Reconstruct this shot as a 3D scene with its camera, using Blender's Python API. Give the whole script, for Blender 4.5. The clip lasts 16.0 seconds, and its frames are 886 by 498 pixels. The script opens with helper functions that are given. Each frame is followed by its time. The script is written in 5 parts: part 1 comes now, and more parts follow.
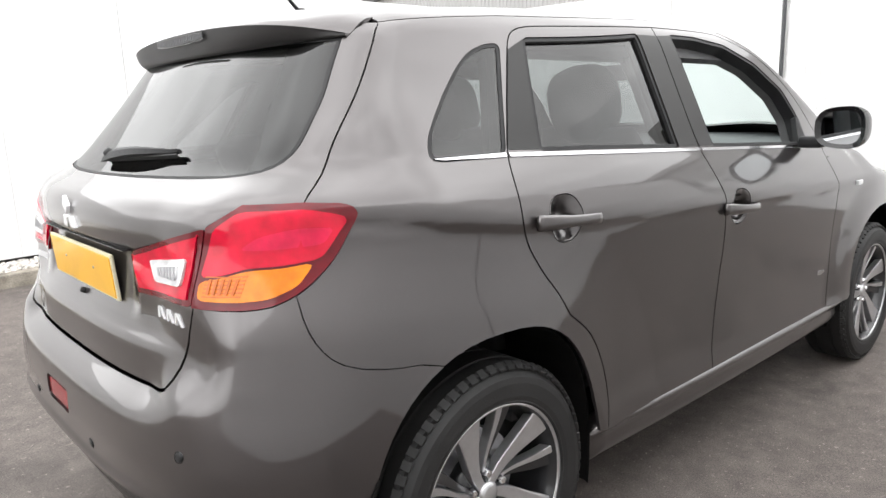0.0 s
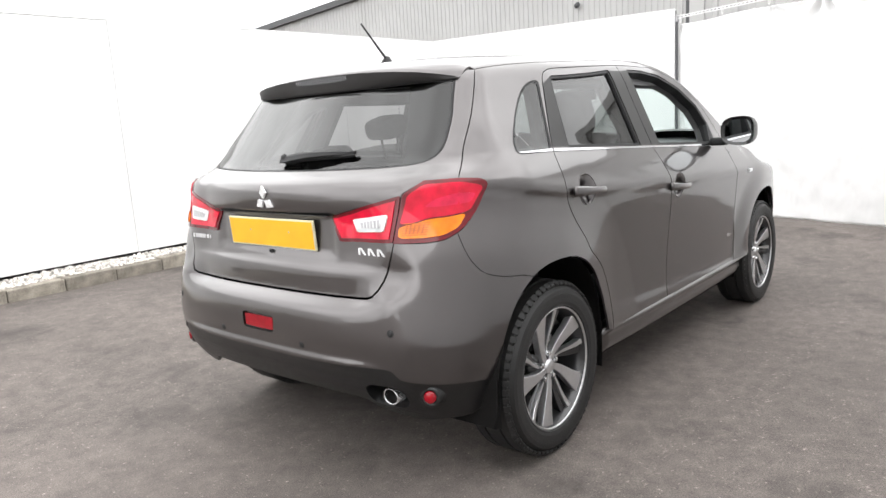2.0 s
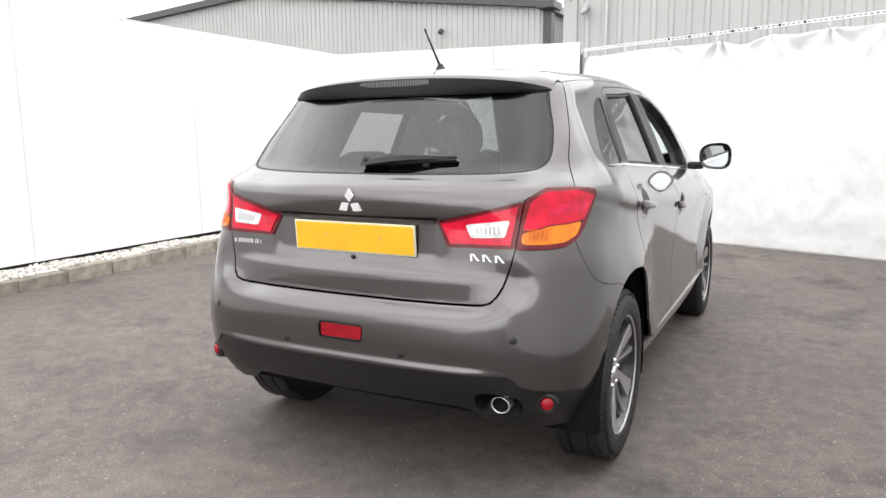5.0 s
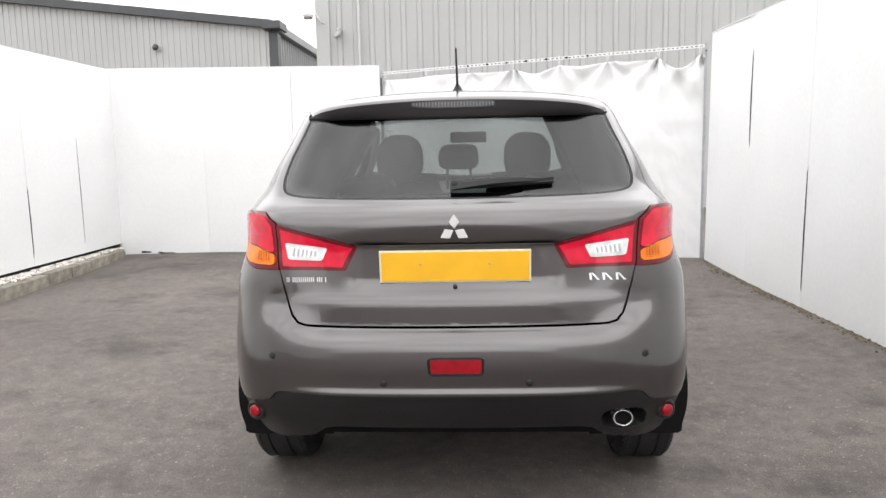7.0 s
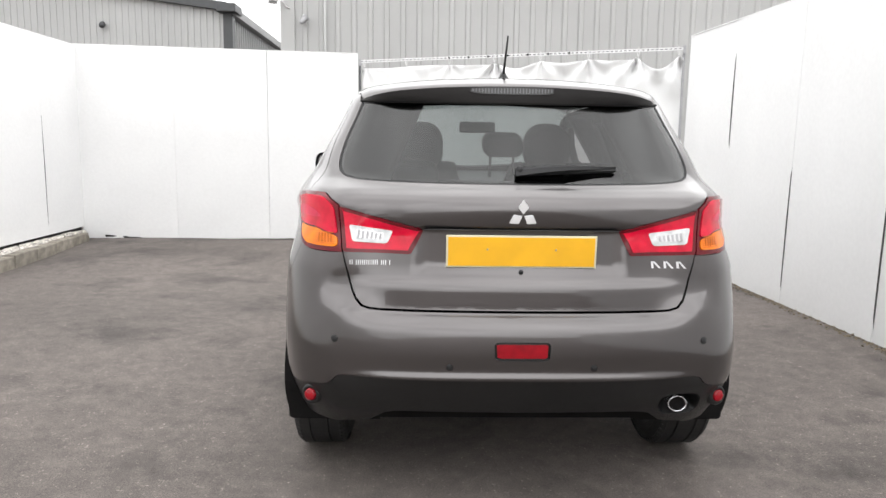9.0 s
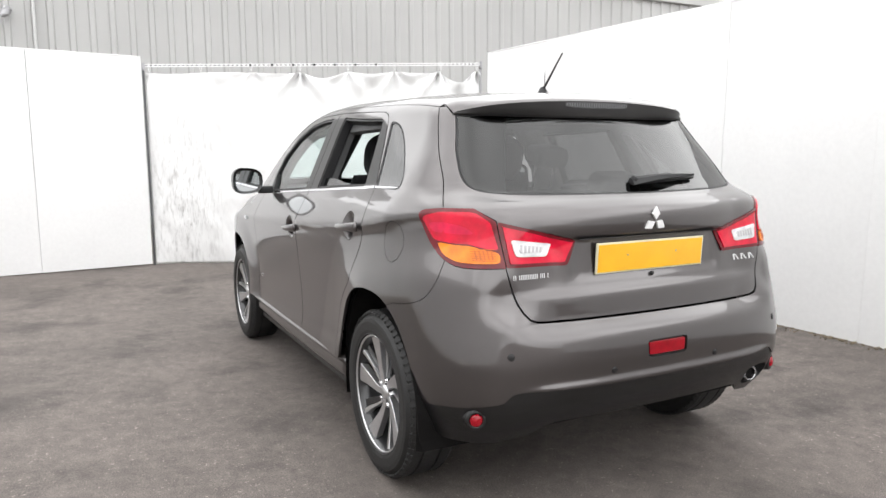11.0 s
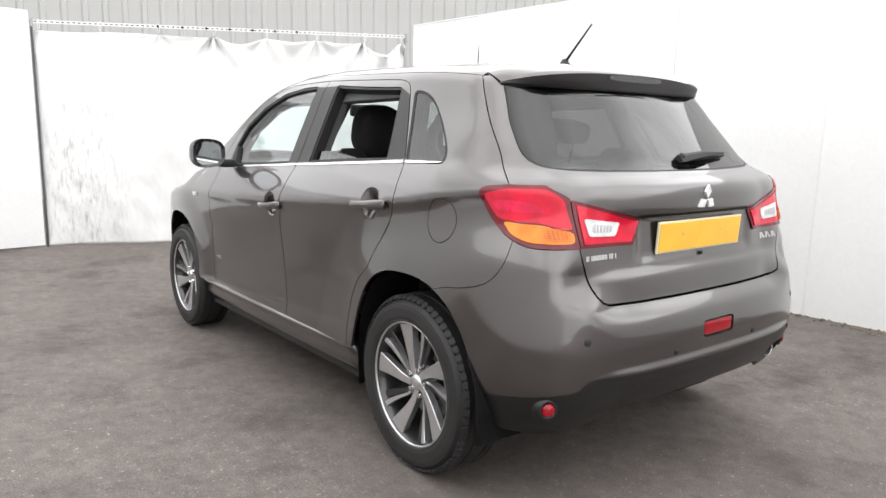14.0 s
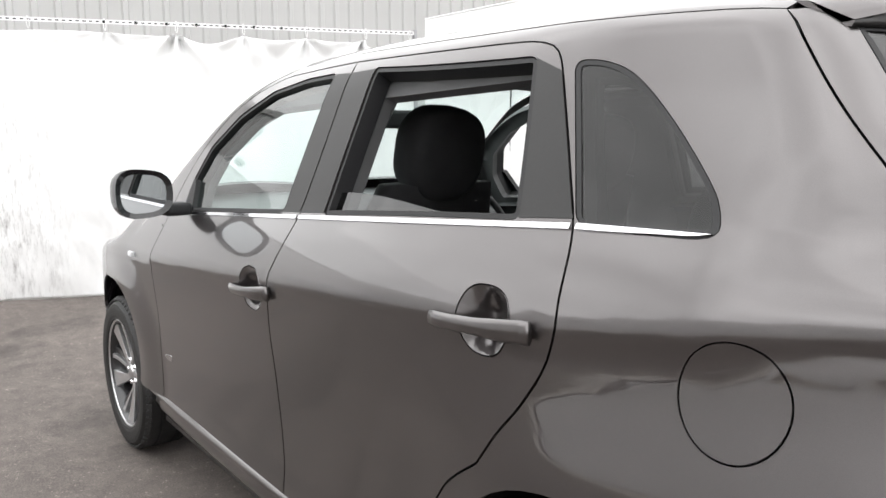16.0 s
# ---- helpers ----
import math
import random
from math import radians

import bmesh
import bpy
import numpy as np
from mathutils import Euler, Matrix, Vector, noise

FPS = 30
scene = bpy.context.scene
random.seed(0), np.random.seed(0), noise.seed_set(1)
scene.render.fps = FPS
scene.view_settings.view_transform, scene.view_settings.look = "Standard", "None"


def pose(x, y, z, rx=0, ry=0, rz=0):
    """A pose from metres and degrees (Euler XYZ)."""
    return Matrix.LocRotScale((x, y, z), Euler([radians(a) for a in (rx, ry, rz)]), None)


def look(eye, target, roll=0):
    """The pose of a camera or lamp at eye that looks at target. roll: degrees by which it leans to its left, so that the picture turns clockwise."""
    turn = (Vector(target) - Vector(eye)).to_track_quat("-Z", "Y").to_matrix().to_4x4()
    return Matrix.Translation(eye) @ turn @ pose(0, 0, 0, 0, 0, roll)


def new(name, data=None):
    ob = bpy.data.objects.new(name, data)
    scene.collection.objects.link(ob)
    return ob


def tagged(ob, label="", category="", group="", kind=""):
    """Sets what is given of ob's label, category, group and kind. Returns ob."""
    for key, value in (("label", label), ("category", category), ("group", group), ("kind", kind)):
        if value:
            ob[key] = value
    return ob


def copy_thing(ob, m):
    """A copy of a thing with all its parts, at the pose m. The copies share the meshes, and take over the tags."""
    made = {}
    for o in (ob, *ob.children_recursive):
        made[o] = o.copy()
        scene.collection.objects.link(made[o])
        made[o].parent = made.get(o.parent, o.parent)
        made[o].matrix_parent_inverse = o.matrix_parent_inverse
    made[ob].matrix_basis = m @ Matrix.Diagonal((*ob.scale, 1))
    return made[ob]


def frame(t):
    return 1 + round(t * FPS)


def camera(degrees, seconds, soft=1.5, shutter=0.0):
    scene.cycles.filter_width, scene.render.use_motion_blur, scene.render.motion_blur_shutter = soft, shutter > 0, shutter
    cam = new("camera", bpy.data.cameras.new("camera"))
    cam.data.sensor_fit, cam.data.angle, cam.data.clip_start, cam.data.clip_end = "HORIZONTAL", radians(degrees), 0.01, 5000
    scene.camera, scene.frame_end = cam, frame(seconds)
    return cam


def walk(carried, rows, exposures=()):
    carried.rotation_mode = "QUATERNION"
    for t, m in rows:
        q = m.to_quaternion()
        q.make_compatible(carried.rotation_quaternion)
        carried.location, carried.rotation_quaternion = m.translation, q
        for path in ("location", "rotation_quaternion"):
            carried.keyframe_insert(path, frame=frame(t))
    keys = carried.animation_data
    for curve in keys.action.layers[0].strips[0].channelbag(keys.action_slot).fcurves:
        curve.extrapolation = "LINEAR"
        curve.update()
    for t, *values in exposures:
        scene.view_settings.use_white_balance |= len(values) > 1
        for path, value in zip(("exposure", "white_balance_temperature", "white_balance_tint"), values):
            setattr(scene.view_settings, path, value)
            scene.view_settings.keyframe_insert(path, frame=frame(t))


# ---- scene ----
cam = camera(64.1, 16.0)
PATH = [
    (0, (-1.16, -1.972, 1.298), (0.147, -0.509, 0.913), -1.9),
    (0.5, (-1.518, -2.074, 1.282), (-0.157, -0.656, 0.906), -2.1),
    (1, (-1.838, -2.146, 1.285), (-0.435, -0.768, 0.92), -2.1),
    (1.5, (-2.152, -2.179, 1.295), (-0.686, -0.864, 0.944), -2.7),
    (2, (-2.288, -2.239, 1.303), (-0.784, -0.966, 0.96), -3.3),
    (2.5, (-2.324, -2.266, 1.299), (-0.797, -1.018, 0.967), -3.1),
    (3, (-2.328, -2.269, 1.297), (-0.785, -1.037, 0.972), -2.7),
    (3.5, (-2.341, -2.261, 1.3), (-0.811, -1.013, 0.982), -1.5),
    (4, (-2.453, -2.117, 1.297), (-0.853, -0.961, 0.978), 0.5),
    (4.5, (-2.659, -1.824, 1.29), (-0.954, -0.827, 0.978), -0.4),
    (5, (-2.79, -1.45, 1.284), (-1.028, -0.555, 0.982), -0.3),
    (5.2, (-2.847, -1.297, 1.297), (-1.058, -0.453, 0.998), 0.2),
    (7.3, (-3.056, -0.011, 1.305), (-1.073, 0.037, 1.053), -0.7),
    (7.5, (-3.054, 0.007, 1.305), (-1.071, 0.048, 1.051), -0.1),
    (8, (-3.058, 0.026, 1.303), (-1.076, 0.065, 1.039), -0.0),
    (8.5, (-3.069, 0.083, 1.299), (-1.087, 0.097, 1.03), 0.4),
    (9, (-3.064, 0.345, 1.274), (-1.083, 0.284, 1.003), 0.8),
    (9.2, (-3.047, 0.502, 1.285), (-1.069, 0.386, 1.01), -0.1),
    (11.3, (-2.537, 2.037, 1.29), (-0.823, 1.042, 1.021), -0.2),
    (11.5, (-2.466, 2.116, 1.283), (-0.783, 1.075, 0.991), -0.0),
    (12, (-2.325, 2.256, 1.284), (-0.702, 1.126, 0.986), 0.2),
    (12.5, (-2.29, 2.338, 1.285), (-0.694, 1.171, 0.984), 0.6),
    (13, (-2.295, 2.355, 1.284), (-0.709, 1.175, 0.984), 1.1),
    (13.5, (-2.277, 2.369, 1.279), (-0.697, 1.179, 0.98), 0.8),
    (14, (-2.137, 2.325, 1.272), (-0.567, 1.125, 0.965), 0.5),
    (14.5, (-1.773, 2.19, 1.299), (-0.167, 1.037, 0.996), 0.0),
    (15, (-1.386, 2.036, 1.299), (0.173, 0.817, 1.016), -0.0),
    (15.5, (-0.983, 1.826, 1.297), (0.558, 0.581, 1.022), -0.7),
    (16, (-0.626, 1.651, 1.301), (0.92, 0.411, 1.036), -0.6),
]
walk(cam, [(t, look(eye, target, roll)) for t, eye, target, roll in PATH], [(0, 1.25), (1.5, 1.25), (3.5, 1.17), (5, 1.16), (7.3, 0.96), (9.2, 0.95), (11.5, 1.10), (14.5, 1.13), (16, 1.17)])

# ---- light ----
world = bpy.data.worlds.new("overcast_sky")
scene.world = world
world.use_nodes = True
wn, wl = world.node_tree.nodes, world.node_tree.links
sky = wn.new("ShaderNodeTexSky")
sky.sky_type, sky.sun_disc = "NISHITA", False
sky.sun_elevation, sky.sun_rotation = radians(70), radians(284)
sky.air_density, sky.dust_density = 1.0, 1.0
grey_sky = wn.new("ShaderNodeHueSaturation")
grey_sky.inputs["Saturation"].default_value = 0.12
wl.new(sky.outputs[0], grey_sky.inputs["Color"])
wc = wn.new("ShaderNodeTexCoord")
cloud = wn.new("ShaderNodeTexNoise")
cloud.inputs["Scale"].default_value, cloud.inputs["Detail"].default_value, cloud.inputs["Roughness"].default_value = 2.8, 5, 0.55
wl.new(wc.outputs["Generated"], cloud.inputs["Vector"])
ramp = wn.new("ShaderNodeMapRange")
ramp.inputs["From Min"].default_value, ramp.inputs["From Max"].default_value = 0.3, 0.7
ramp.inputs["To Min"].default_value, ramp.inputs["To Max"].default_value = 0.6, 1.4
wl.new(cloud.outputs["Fac"], ramp.inputs["Value"])
# an even cloud layer, brighter overhead, lies over most of the clear sky
rise = wn.new("ShaderNodeSeparateXYZ")
wl.new(wc.outputs["Generated"], rise.inputs[0])
lift = wn.new("ShaderNodeMapRange")
lift.inputs["From Min"].default_value, lift.inputs["From Max"].default_value = 0.0, 1.0
lift.inputs["To Min"].default_value, lift.inputs["To Max"].default_value = 6.5, 10.0
wl.new(rise.outputs[2], lift.inputs["Value"])
layer = wn.new("ShaderNodeMath")
layer.operation = "MULTIPLY"
wl.new(lift.outputs[0], layer.inputs[0]); wl.new(ramp.outputs[0], layer.inputs[1])
cover = wn.new("ShaderNodeMix")
cover.data_type = "RGBA"
cover.inputs[0].default_value = 0.85
wl.new(grey_sky.outputs[0], cover.inputs[6])
wl.new(layer.outputs[0], cover.inputs[7])
wl.new(cover.outputs[2], wn["Background"].inputs["Color"])
wn["Background"].inputs["Strength"].default_value = 0.148
sun = new("sun", bpy.data.lights.new("sun", "SUN"))
sun.data.energy, sun.data.angle, sun.data.color = 0.6, radians(170), (1.0, 0.985, 0.965)
sun.matrix_world = look((-6, 1.5, 17), (0, 0, 0))

# ---- materials ----
def mat(name, color, rough=0.5, metal=0.0, coat=0.0, spec=0.5, var=0.0, scale=6.0, bump=0.0, bscale=80.0, fine=0.0, island=0.0, per_object=0.0, detail=4.0, emit=0.0):
    m = bpy.data.materials.new(name)
    m.use_nodes = True
    n, l = m.node_tree.nodes, m.node_tree.links
    b = n["Principled BSDF"]
    b.inputs["Base Color"].default_value = (*color, 1)
    b.inputs["Roughness"].default_value, b.inputs["Metallic"].default_value = rough, metal
    b.inputs["Coat Weight"].default_value, b.inputs["Coat Roughness"].default_value = coat, 0.06
    b.inputs["Specular IOR Level"].default_value = spec
    tc = n.new("ShaderNodeTexCoord")
    out = None
    if var or fine or island or per_object:
        val = None
        def mul(a, sock):
            if a is None:
                return sock
            q = n.new("ShaderNodeMath"); q.operation = "MULTIPLY"
            l.new(a, q.inputs[0]); l.new(sock, q.inputs[1])
            return q.outputs[0]
        for amount, sc in ((var, scale), (fine, bscale)):
            if amount:
                t = n.new("ShaderNodeTexNoise")
                t.inputs["Scale"].default_value, t.inputs["Detail"].default_value = sc, detail
                l.new(tc.outputs["Object"], t.inputs["Vector"])
                r = n.new("ShaderNodeMapRange")
                r.inputs["From Min"].default_value, r.inputs["From Max"].default_value = 0.3, 0.7
                r.inputs["To Min"].default_value, r.inputs["To Max"].default_value = 1 - amount, 1 + amount
                l.new(t.outputs["Fac"], r.inputs["Value"])
                val = mul(val, r.outputs[0])
        for amount, node, sock in ((island, "ShaderNodeNewGeometry", "Random Per Island"), (per_object, "ShaderNodeObjectInfo", "Random")):
            if amount:
                t = n.new(node)
                r = n.new("ShaderNodeMapRange")
                r.inputs["To Min"].default_value, r.inputs["To Max"].default_value = 1 - amount, 1 + amount
                l.new(t.outputs[sock], r.inputs["Value"])
                val = mul(val, r.outputs[0])
        mx = n.new("ShaderNodeMix"); mx.data_type, mx.blend_type = "RGBA", "MULTIPLY"
        mx.inputs[0].default_value, mx.inputs[6].default_value = 1.0, (*color, 1)
        l.new(val, mx.inputs[7])
        l.new(mx.outputs[2], b.inputs["Base Color"])
    if bump:
        t = n.new("ShaderNodeTexNoise")
        t.inputs["Scale"].default_value, t.inputs["Detail"].default_value = bscale, 3
        l.new(tc.outputs["Object"], t.inputs["Vector"])
        bp = n.new("ShaderNodeBump")
        bp.inputs["Strength"].default_value, bp.inputs["Distance"].default_value = 1.0, bump
        l.new(t.outputs["Fac"], bp.inputs["Height"])
        l.new(bp.outputs[0], b.inputs["Normal"])
    return m


def glass(name, tint, gloss=1.0):
    """A thin pane: tinted see-through plus a mirror share by Fresnel."""
    m = bpy.data.materials.new(name)
    m.use_nodes = True
    n, l = m.node_tree.nodes, m.node_tree.links
    n.remove(n["Principled BSDF"])
    tr, gl, mx, lw, pw, ma = (n.new(k) for k in ("ShaderNodeBsdfTransparent", "ShaderNodeBsdfGlossy", "ShaderNodeMixShader", "ShaderNodeLayerWeight", "ShaderNodeMath", "ShaderNodeMath"))
    tr.inputs[0].default_value = (*tint, 1)
    gl.inputs["Roughness"].default_value = 0.01
    lw.inputs["Blend"].default_value = 0.5
    pw.operation, pw.inputs[1].default_value = "POWER", 3.2
    ma.operation, ma.inputs[1].default_value, ma.inputs[2].default_value = "MULTIPLY_ADD", 0.72, 0.052 * gloss
    l.new(lw.outputs["Facing"], pw.inputs[0]); l.new(pw.outputs[0], ma.inputs[0]); l.new(ma.outputs[0], mx.inputs[0])
    l.new(tr.outputs[0], mx.inputs[1]); l.new(gl.outputs[0], mx.inputs[2])
    l.new(mx.outputs[0], n["Material Output"].inputs[0])
    return m


def lens(name, color, rough=0.08, ribs=0.0, trans=0.0):
    m = mat(name, color, rough, coat=0.35, spec=0.3, var=0.22, scale=22)
    b = m.node_tree.nodes["Principled BSDF"]
    b.inputs["Transmission Weight"].default_value = trans
    if ribs:
        n, l = m.node_tree.nodes, m.node_tree.links
        tc, w, bp = n.new("ShaderNodeTexCoord"), n.new("ShaderNodeTexWave"), n.new("ShaderNodeBump")
        w.bands_direction, w.inputs["Scale"].default_value = "Z", ribs
        bp.inputs["Strength"].default_value, bp.inputs["Distance"].default_value = 0.6, 0.004
        l.new(tc.outputs["Object"], w.inputs["Vector"]); l.new(w.outputs["Fac"], bp.inputs["Height"]); l.new(bp.outputs[0], b.inputs["Normal"])
    return m


M = dict(
    paint=mat("grey_brown_metallic_paint", (0.084, 0.0763, 0.0768), 0.29, 0.88, coat=1.0, fine=0.10, bscale=1400),
    black=mat("satin_black_trim", (0.014, 0.014, 0.015), 0.55, spec=0.35, fine=0.15, bscale=300, bump=0.0004),
    pillar=mat("dark_pillar_film", (0.017, 0.0165, 0.0165), 0.42, spec=0.35, fine=0.1, bscale=300),
    plastic=mat("grained_black_plastic", (0.008, 0.008, 0.0085), 0.33, spec=0.5, var=0.2, scale=9, bump=0.0008, bscale=420),
    face=mat("matt_black_spoiler_face", (0.020, 0.019, 0.019), 0.42, fine=0.1, bscale=200, spec=0.35),
    gloss=mat("gloss_black_plastic", (0.007, 0.007, 0.008), 0.24, coat=0.15),
    rubber=mat("tyre_rubber", (0.012, 0.0118, 0.012), 0.6, var=0.25, scale=14, bump=0.0006, bscale=260),
    chrome=mat("bright_chrome", (0.78, 0.78, 0.8), 0.12, 1.0),
    silver=mat("silvered_plastic", (0.80, 0.80, 0.81), 0.25, 0.35, coat=0.4),
    lens_grey=mat("grey_lens_rib", (0.11, 0.11, 0.115), 0.25, coat=0.3),
    smoked=mat("smoked_lens", (0.065, 0.065, 0.067), 0.2, coat=0.3),
    amber_dark=lens("amber_lens_flutes", (0.50, 0.112, 0.004), 0.15),
    alloy=mat("machined_alloy", (0.58, 0.58, 0.59), 0.30, 0.85, coat=0.5, fine=0.05, bscale=60),
    dark_alloy=mat("dark_wheel_lacquer", (0.022, 0.022, 0.024), 0.3, 0.3, coat=0.6),
    steel=mat("dull_steel", (0.33, 0.33, 0.34), 0.35, 0.9, var=0.2, scale=30),
    red=lens("red_lamp_lens", (0.54, 0.002, 0.026), 0.05),
    mid_red=lens("inner_red_lamp_lens", (0.60, 0.008, 0.055), 0.07),
    deep_red=lens("fog_lamp_lens", (0.25, 0.002, 0.009), 0.06),
    dark_red=lens("deep_red_lamp_lens", (0.11, 0.001, 0.006), 0.08),
    amber=lens("amber_lamp_lens", (0.74, 0.18, 0.004), 0.1),
    clear=lens("clear_lamp_lens", (0.62, 0.63, 0.64), 0.06),
    reflector=mat("lamp_reflector", (0.6, 0.6, 0.62), 0.2, 0.8),
    plate=mat("yellow_plate", (0.80, 0.42, 0.012), 0.35, coat=0.4, var=0.06, scale=9),
    plate_edge=mat("pale_plate_border", (0.62, 0.58, 0.42), 0.4),
    tint=glass("privacy_glass", (0.23, 0.235, 0.235), 1.05),
    pane=glass("clear_green_glass", (0.80, 0.90, 0.88)),
    mirror=mat("mirror_glass", (0.56, 0.58, 0.59), 0.02, 1.0),
    cloth=mat("black_seat_cloth", (0.022, 0.022, 0.024), 0.9, var=0.2, scale=12, bump=0.0008, bscale=500),
    trim=mat("charcoal_cabin_plastic", (0.075, 0.075, 0.077), 0.6, var=0.12, scale=10, bump=0.0004, bscale=300),
    liner=mat("grey_headliner", (0.30, 0.30, 0.30), 0.9, var=0.05, scale=5),
    under=mat("dirty_underbody", (0.007, 0.0065, 0.0065), 0.95, spec=0.15, var=0.3, scale=7),
)
clear_coat = M["paint"].node_tree.nodes["Principled BSDF"]
clear_coat.inputs["Coat Roughness"].default_value, clear_coat.inputs["Coat IOR"].default_value = 0.025, 1.62

asphalt = bpy.data.materials.new("worn_asphalt")
asphalt.use_nodes = True
n, l = asphalt.node_tree.nodes, asphalt.node_tree.links
tc = n.new("ShaderNodeTexCoord")


def noise_node(scale, detail, rough=0.5, lo=0.3, hi=0.7, to0=0.0, to1=1.0):
    t, r = n.new("ShaderNodeTexNoise"), n.new("ShaderNodeMapRange")
    t.inputs["Scale"].default_value, t.inputs["Detail"].default_value, t.inputs["Roughness"].default_value = scale, detail, rough
    l.new(tc.outputs["Object"], t.inputs["Vector"])
    r.inputs["From Min"].default_value, r.inputs["From Max"].default_value = lo, hi
    r.inputs["To Min"].default_value, r.inputs["To Max"].default_value = to0, to1
    l.new(t.outputs["Fac"], r.inputs["Value"])
    return t.outputs["Fac"], r.outputs[0]


def times(a, b):
    q = n.new("ShaderNodeMath"); q.operation = "MULTIPLY"
    l.new(a, q.inputs[0]); l.new(b, q.inputs[1])
    return q.outputs[0]


_, broad = noise_node(0.55, 4, 0.55, 0.3, 0.7, 0.74, 1.22)
_, mottle = noise_node(11, 6, 0.68, 0.3, 0.7, 0.76, 1.26)
_, stain = noise_node(1.5, 6, 0.62, 0.30, 0.47, 0.52, 1.03)
_, grain = noise_node(170, 3, 0.75, 0.32, 0.68, 0.55, 1.45)
_, flecks = noise_node(62, 2, 0.5, 0.64, 0.74, 1.0, 2.3)
tone = times(times(times(broad, stain), mottle), times(grain, flecks))
mx = n.new("ShaderNodeMix"); mx.data_type, mx.blend_type = "RGBA", "MULTIPLY"
mx.inputs[0].default_value, mx.inputs[6].default_value = 1.0, (0.120, 0.103, 0.0935, 1)
l.new(tone, mx.inputs[7]); l.new(mx.outputs[2], n["Principled BSDF"].inputs["Base Color"])
n["Principled BSDF"].inputs["Roughness"].default_value = 0.82
bumps, _ = noise_node(240, 4, 0.7)
bp = n.new("ShaderNodeBump"); bp.inputs["Distance"].default_value, bp.inputs["Strength"].default_value = 0.0022, 0.9
l.new(bumps, bp.inputs["Height"]); l.new(bp.outputs[0], n["Principled BSDF"].inputs["Normal"])

M.update(
    board=mat("white_painted_board", (0.75, 0.75, 0.75), 0.45, var=0.03, scale=1.3, fine=0.02, bscale=30, per_object=0.012),
    board_edge=mat("dark_board_joint", (0.05, 0.05, 0.05), 0.7, var=0.3, scale=6),
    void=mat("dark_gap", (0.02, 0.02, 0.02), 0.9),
    concrete=mat("weathered_kerb_concrete", (0.235, 0.212, 0.178), 0.9, var=0.35, scale=9, fine=0.25, bscale=90, bump=0.003, per_object=0.16),
    pebble=mat("pale_gravel", (0.56, 0.53, 0.49), 0.85, island=0.6, fine=0.1, bscale=40),
    cladding=mat("grey_profiled_cladding", (0.40, 0.40, 0.395), 0.5, 0.1, var=0.05, scale=0.6),
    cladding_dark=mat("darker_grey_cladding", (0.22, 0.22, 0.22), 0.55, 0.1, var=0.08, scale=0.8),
    flashing=mat("charcoal_flashing", (0.055, 0.057, 0.06), 0.5, var=0.1, scale=3),
    galv=mat("galvanised_steel", (0.36, 0.36, 0.37), 0.5, 0.4, var=0.12, scale=18),
    litter=mat("dry_brown_litter", (0.16, 0.13, 0.09), 0.9, island=0.5),
    lamp_white=mat("white_enclosure", (0.7, 0.7, 0.7), 0.4),
)

# white sheet with grime that runs down it near one end
tarp = mat("white_pvc_sheet", (0.76, 0.76, 0.76), 0.42, var=0.03, scale=2)
n, l = tarp.node_tree.nodes, tarp.node_tree.links
tc = n.new("ShaderNodeTexCoord")
mp = n.new("ShaderNodeMapping")
mp.inputs["Scale"].default_value = (13, 13, 2.6)
l.new(tc.outputs["Object"], mp.inputs["Vector"])
sc = n.new("ShaderNodeTexNoise"); sc.inputs["Scale"].default_value, sc.inputs["Detail"].default_value, sc.inputs["Roughness"].default_value = 2.2, 9, 0.8
l.new(mp.outputs[0], sc.inputs["Vector"])
r1 = n.new("ShaderNodeMapRange"); r1.inputs["From Min"].default_value, r1.inputs["From Max"].default_value = 0.49, 0.70
l.new(sc.outputs["Fac"], r1.inputs["Value"])
patch = n.new("ShaderNodeVectorMath"); patch.operation = "DISTANCE"
mp2 = n.new("ShaderNodeMapping"); mp2.inputs["Scale"].default_value = (1, 0, 0.38)
patch.inputs[1].default_value = (0.34, 0, 0.30)
l.new(tc.outputs["Object"], mp2.inputs["Vector"]); l.new(mp2.outputs[0], patch.inputs[0])
r2 = n.new("ShaderNodeMapRange"); r2.inputs["From Min"].default_value, r2.inputs["From Max"].default_value = 0.60, 0.02
l.new(patch.outputs["Value"], r2.inputs["Value"])
mul = n.new("ShaderNodeMath"); mul.operation = "MULTIPLY"
l.new(r1.outputs[0], mul.inputs[0]); l.new(r2.outputs[0], mul.inputs[1])
mx = n.new("ShaderNodeMix"); mx.data_type = "RGBA"
mx.inputs[7].default_value = (0.16, 0.15, 0.14, 1)
b = n["Principled BSDF"]
l.new(b.inputs["Base Color"].links[0].from_socket, mx.inputs[6]); l.new(mul.outputs[0], mx.inputs[0]); l.new(mx.outputs[2], b.inputs["Base Color"])
M["tarp"] = tarp


# ---- mesh helpers ----
def mesh_of(name, verts, faces, material, smooth=False):
    me = bpy.data.meshes.new(name)
    me.from_pydata([tuple(float(c) for c in v) for v in verts], [], [tuple(int(i) for i in f) for f in faces])
    me.materials.append(material)
    if smooth:
        me.shade_smooth()
    me.update()
    return me


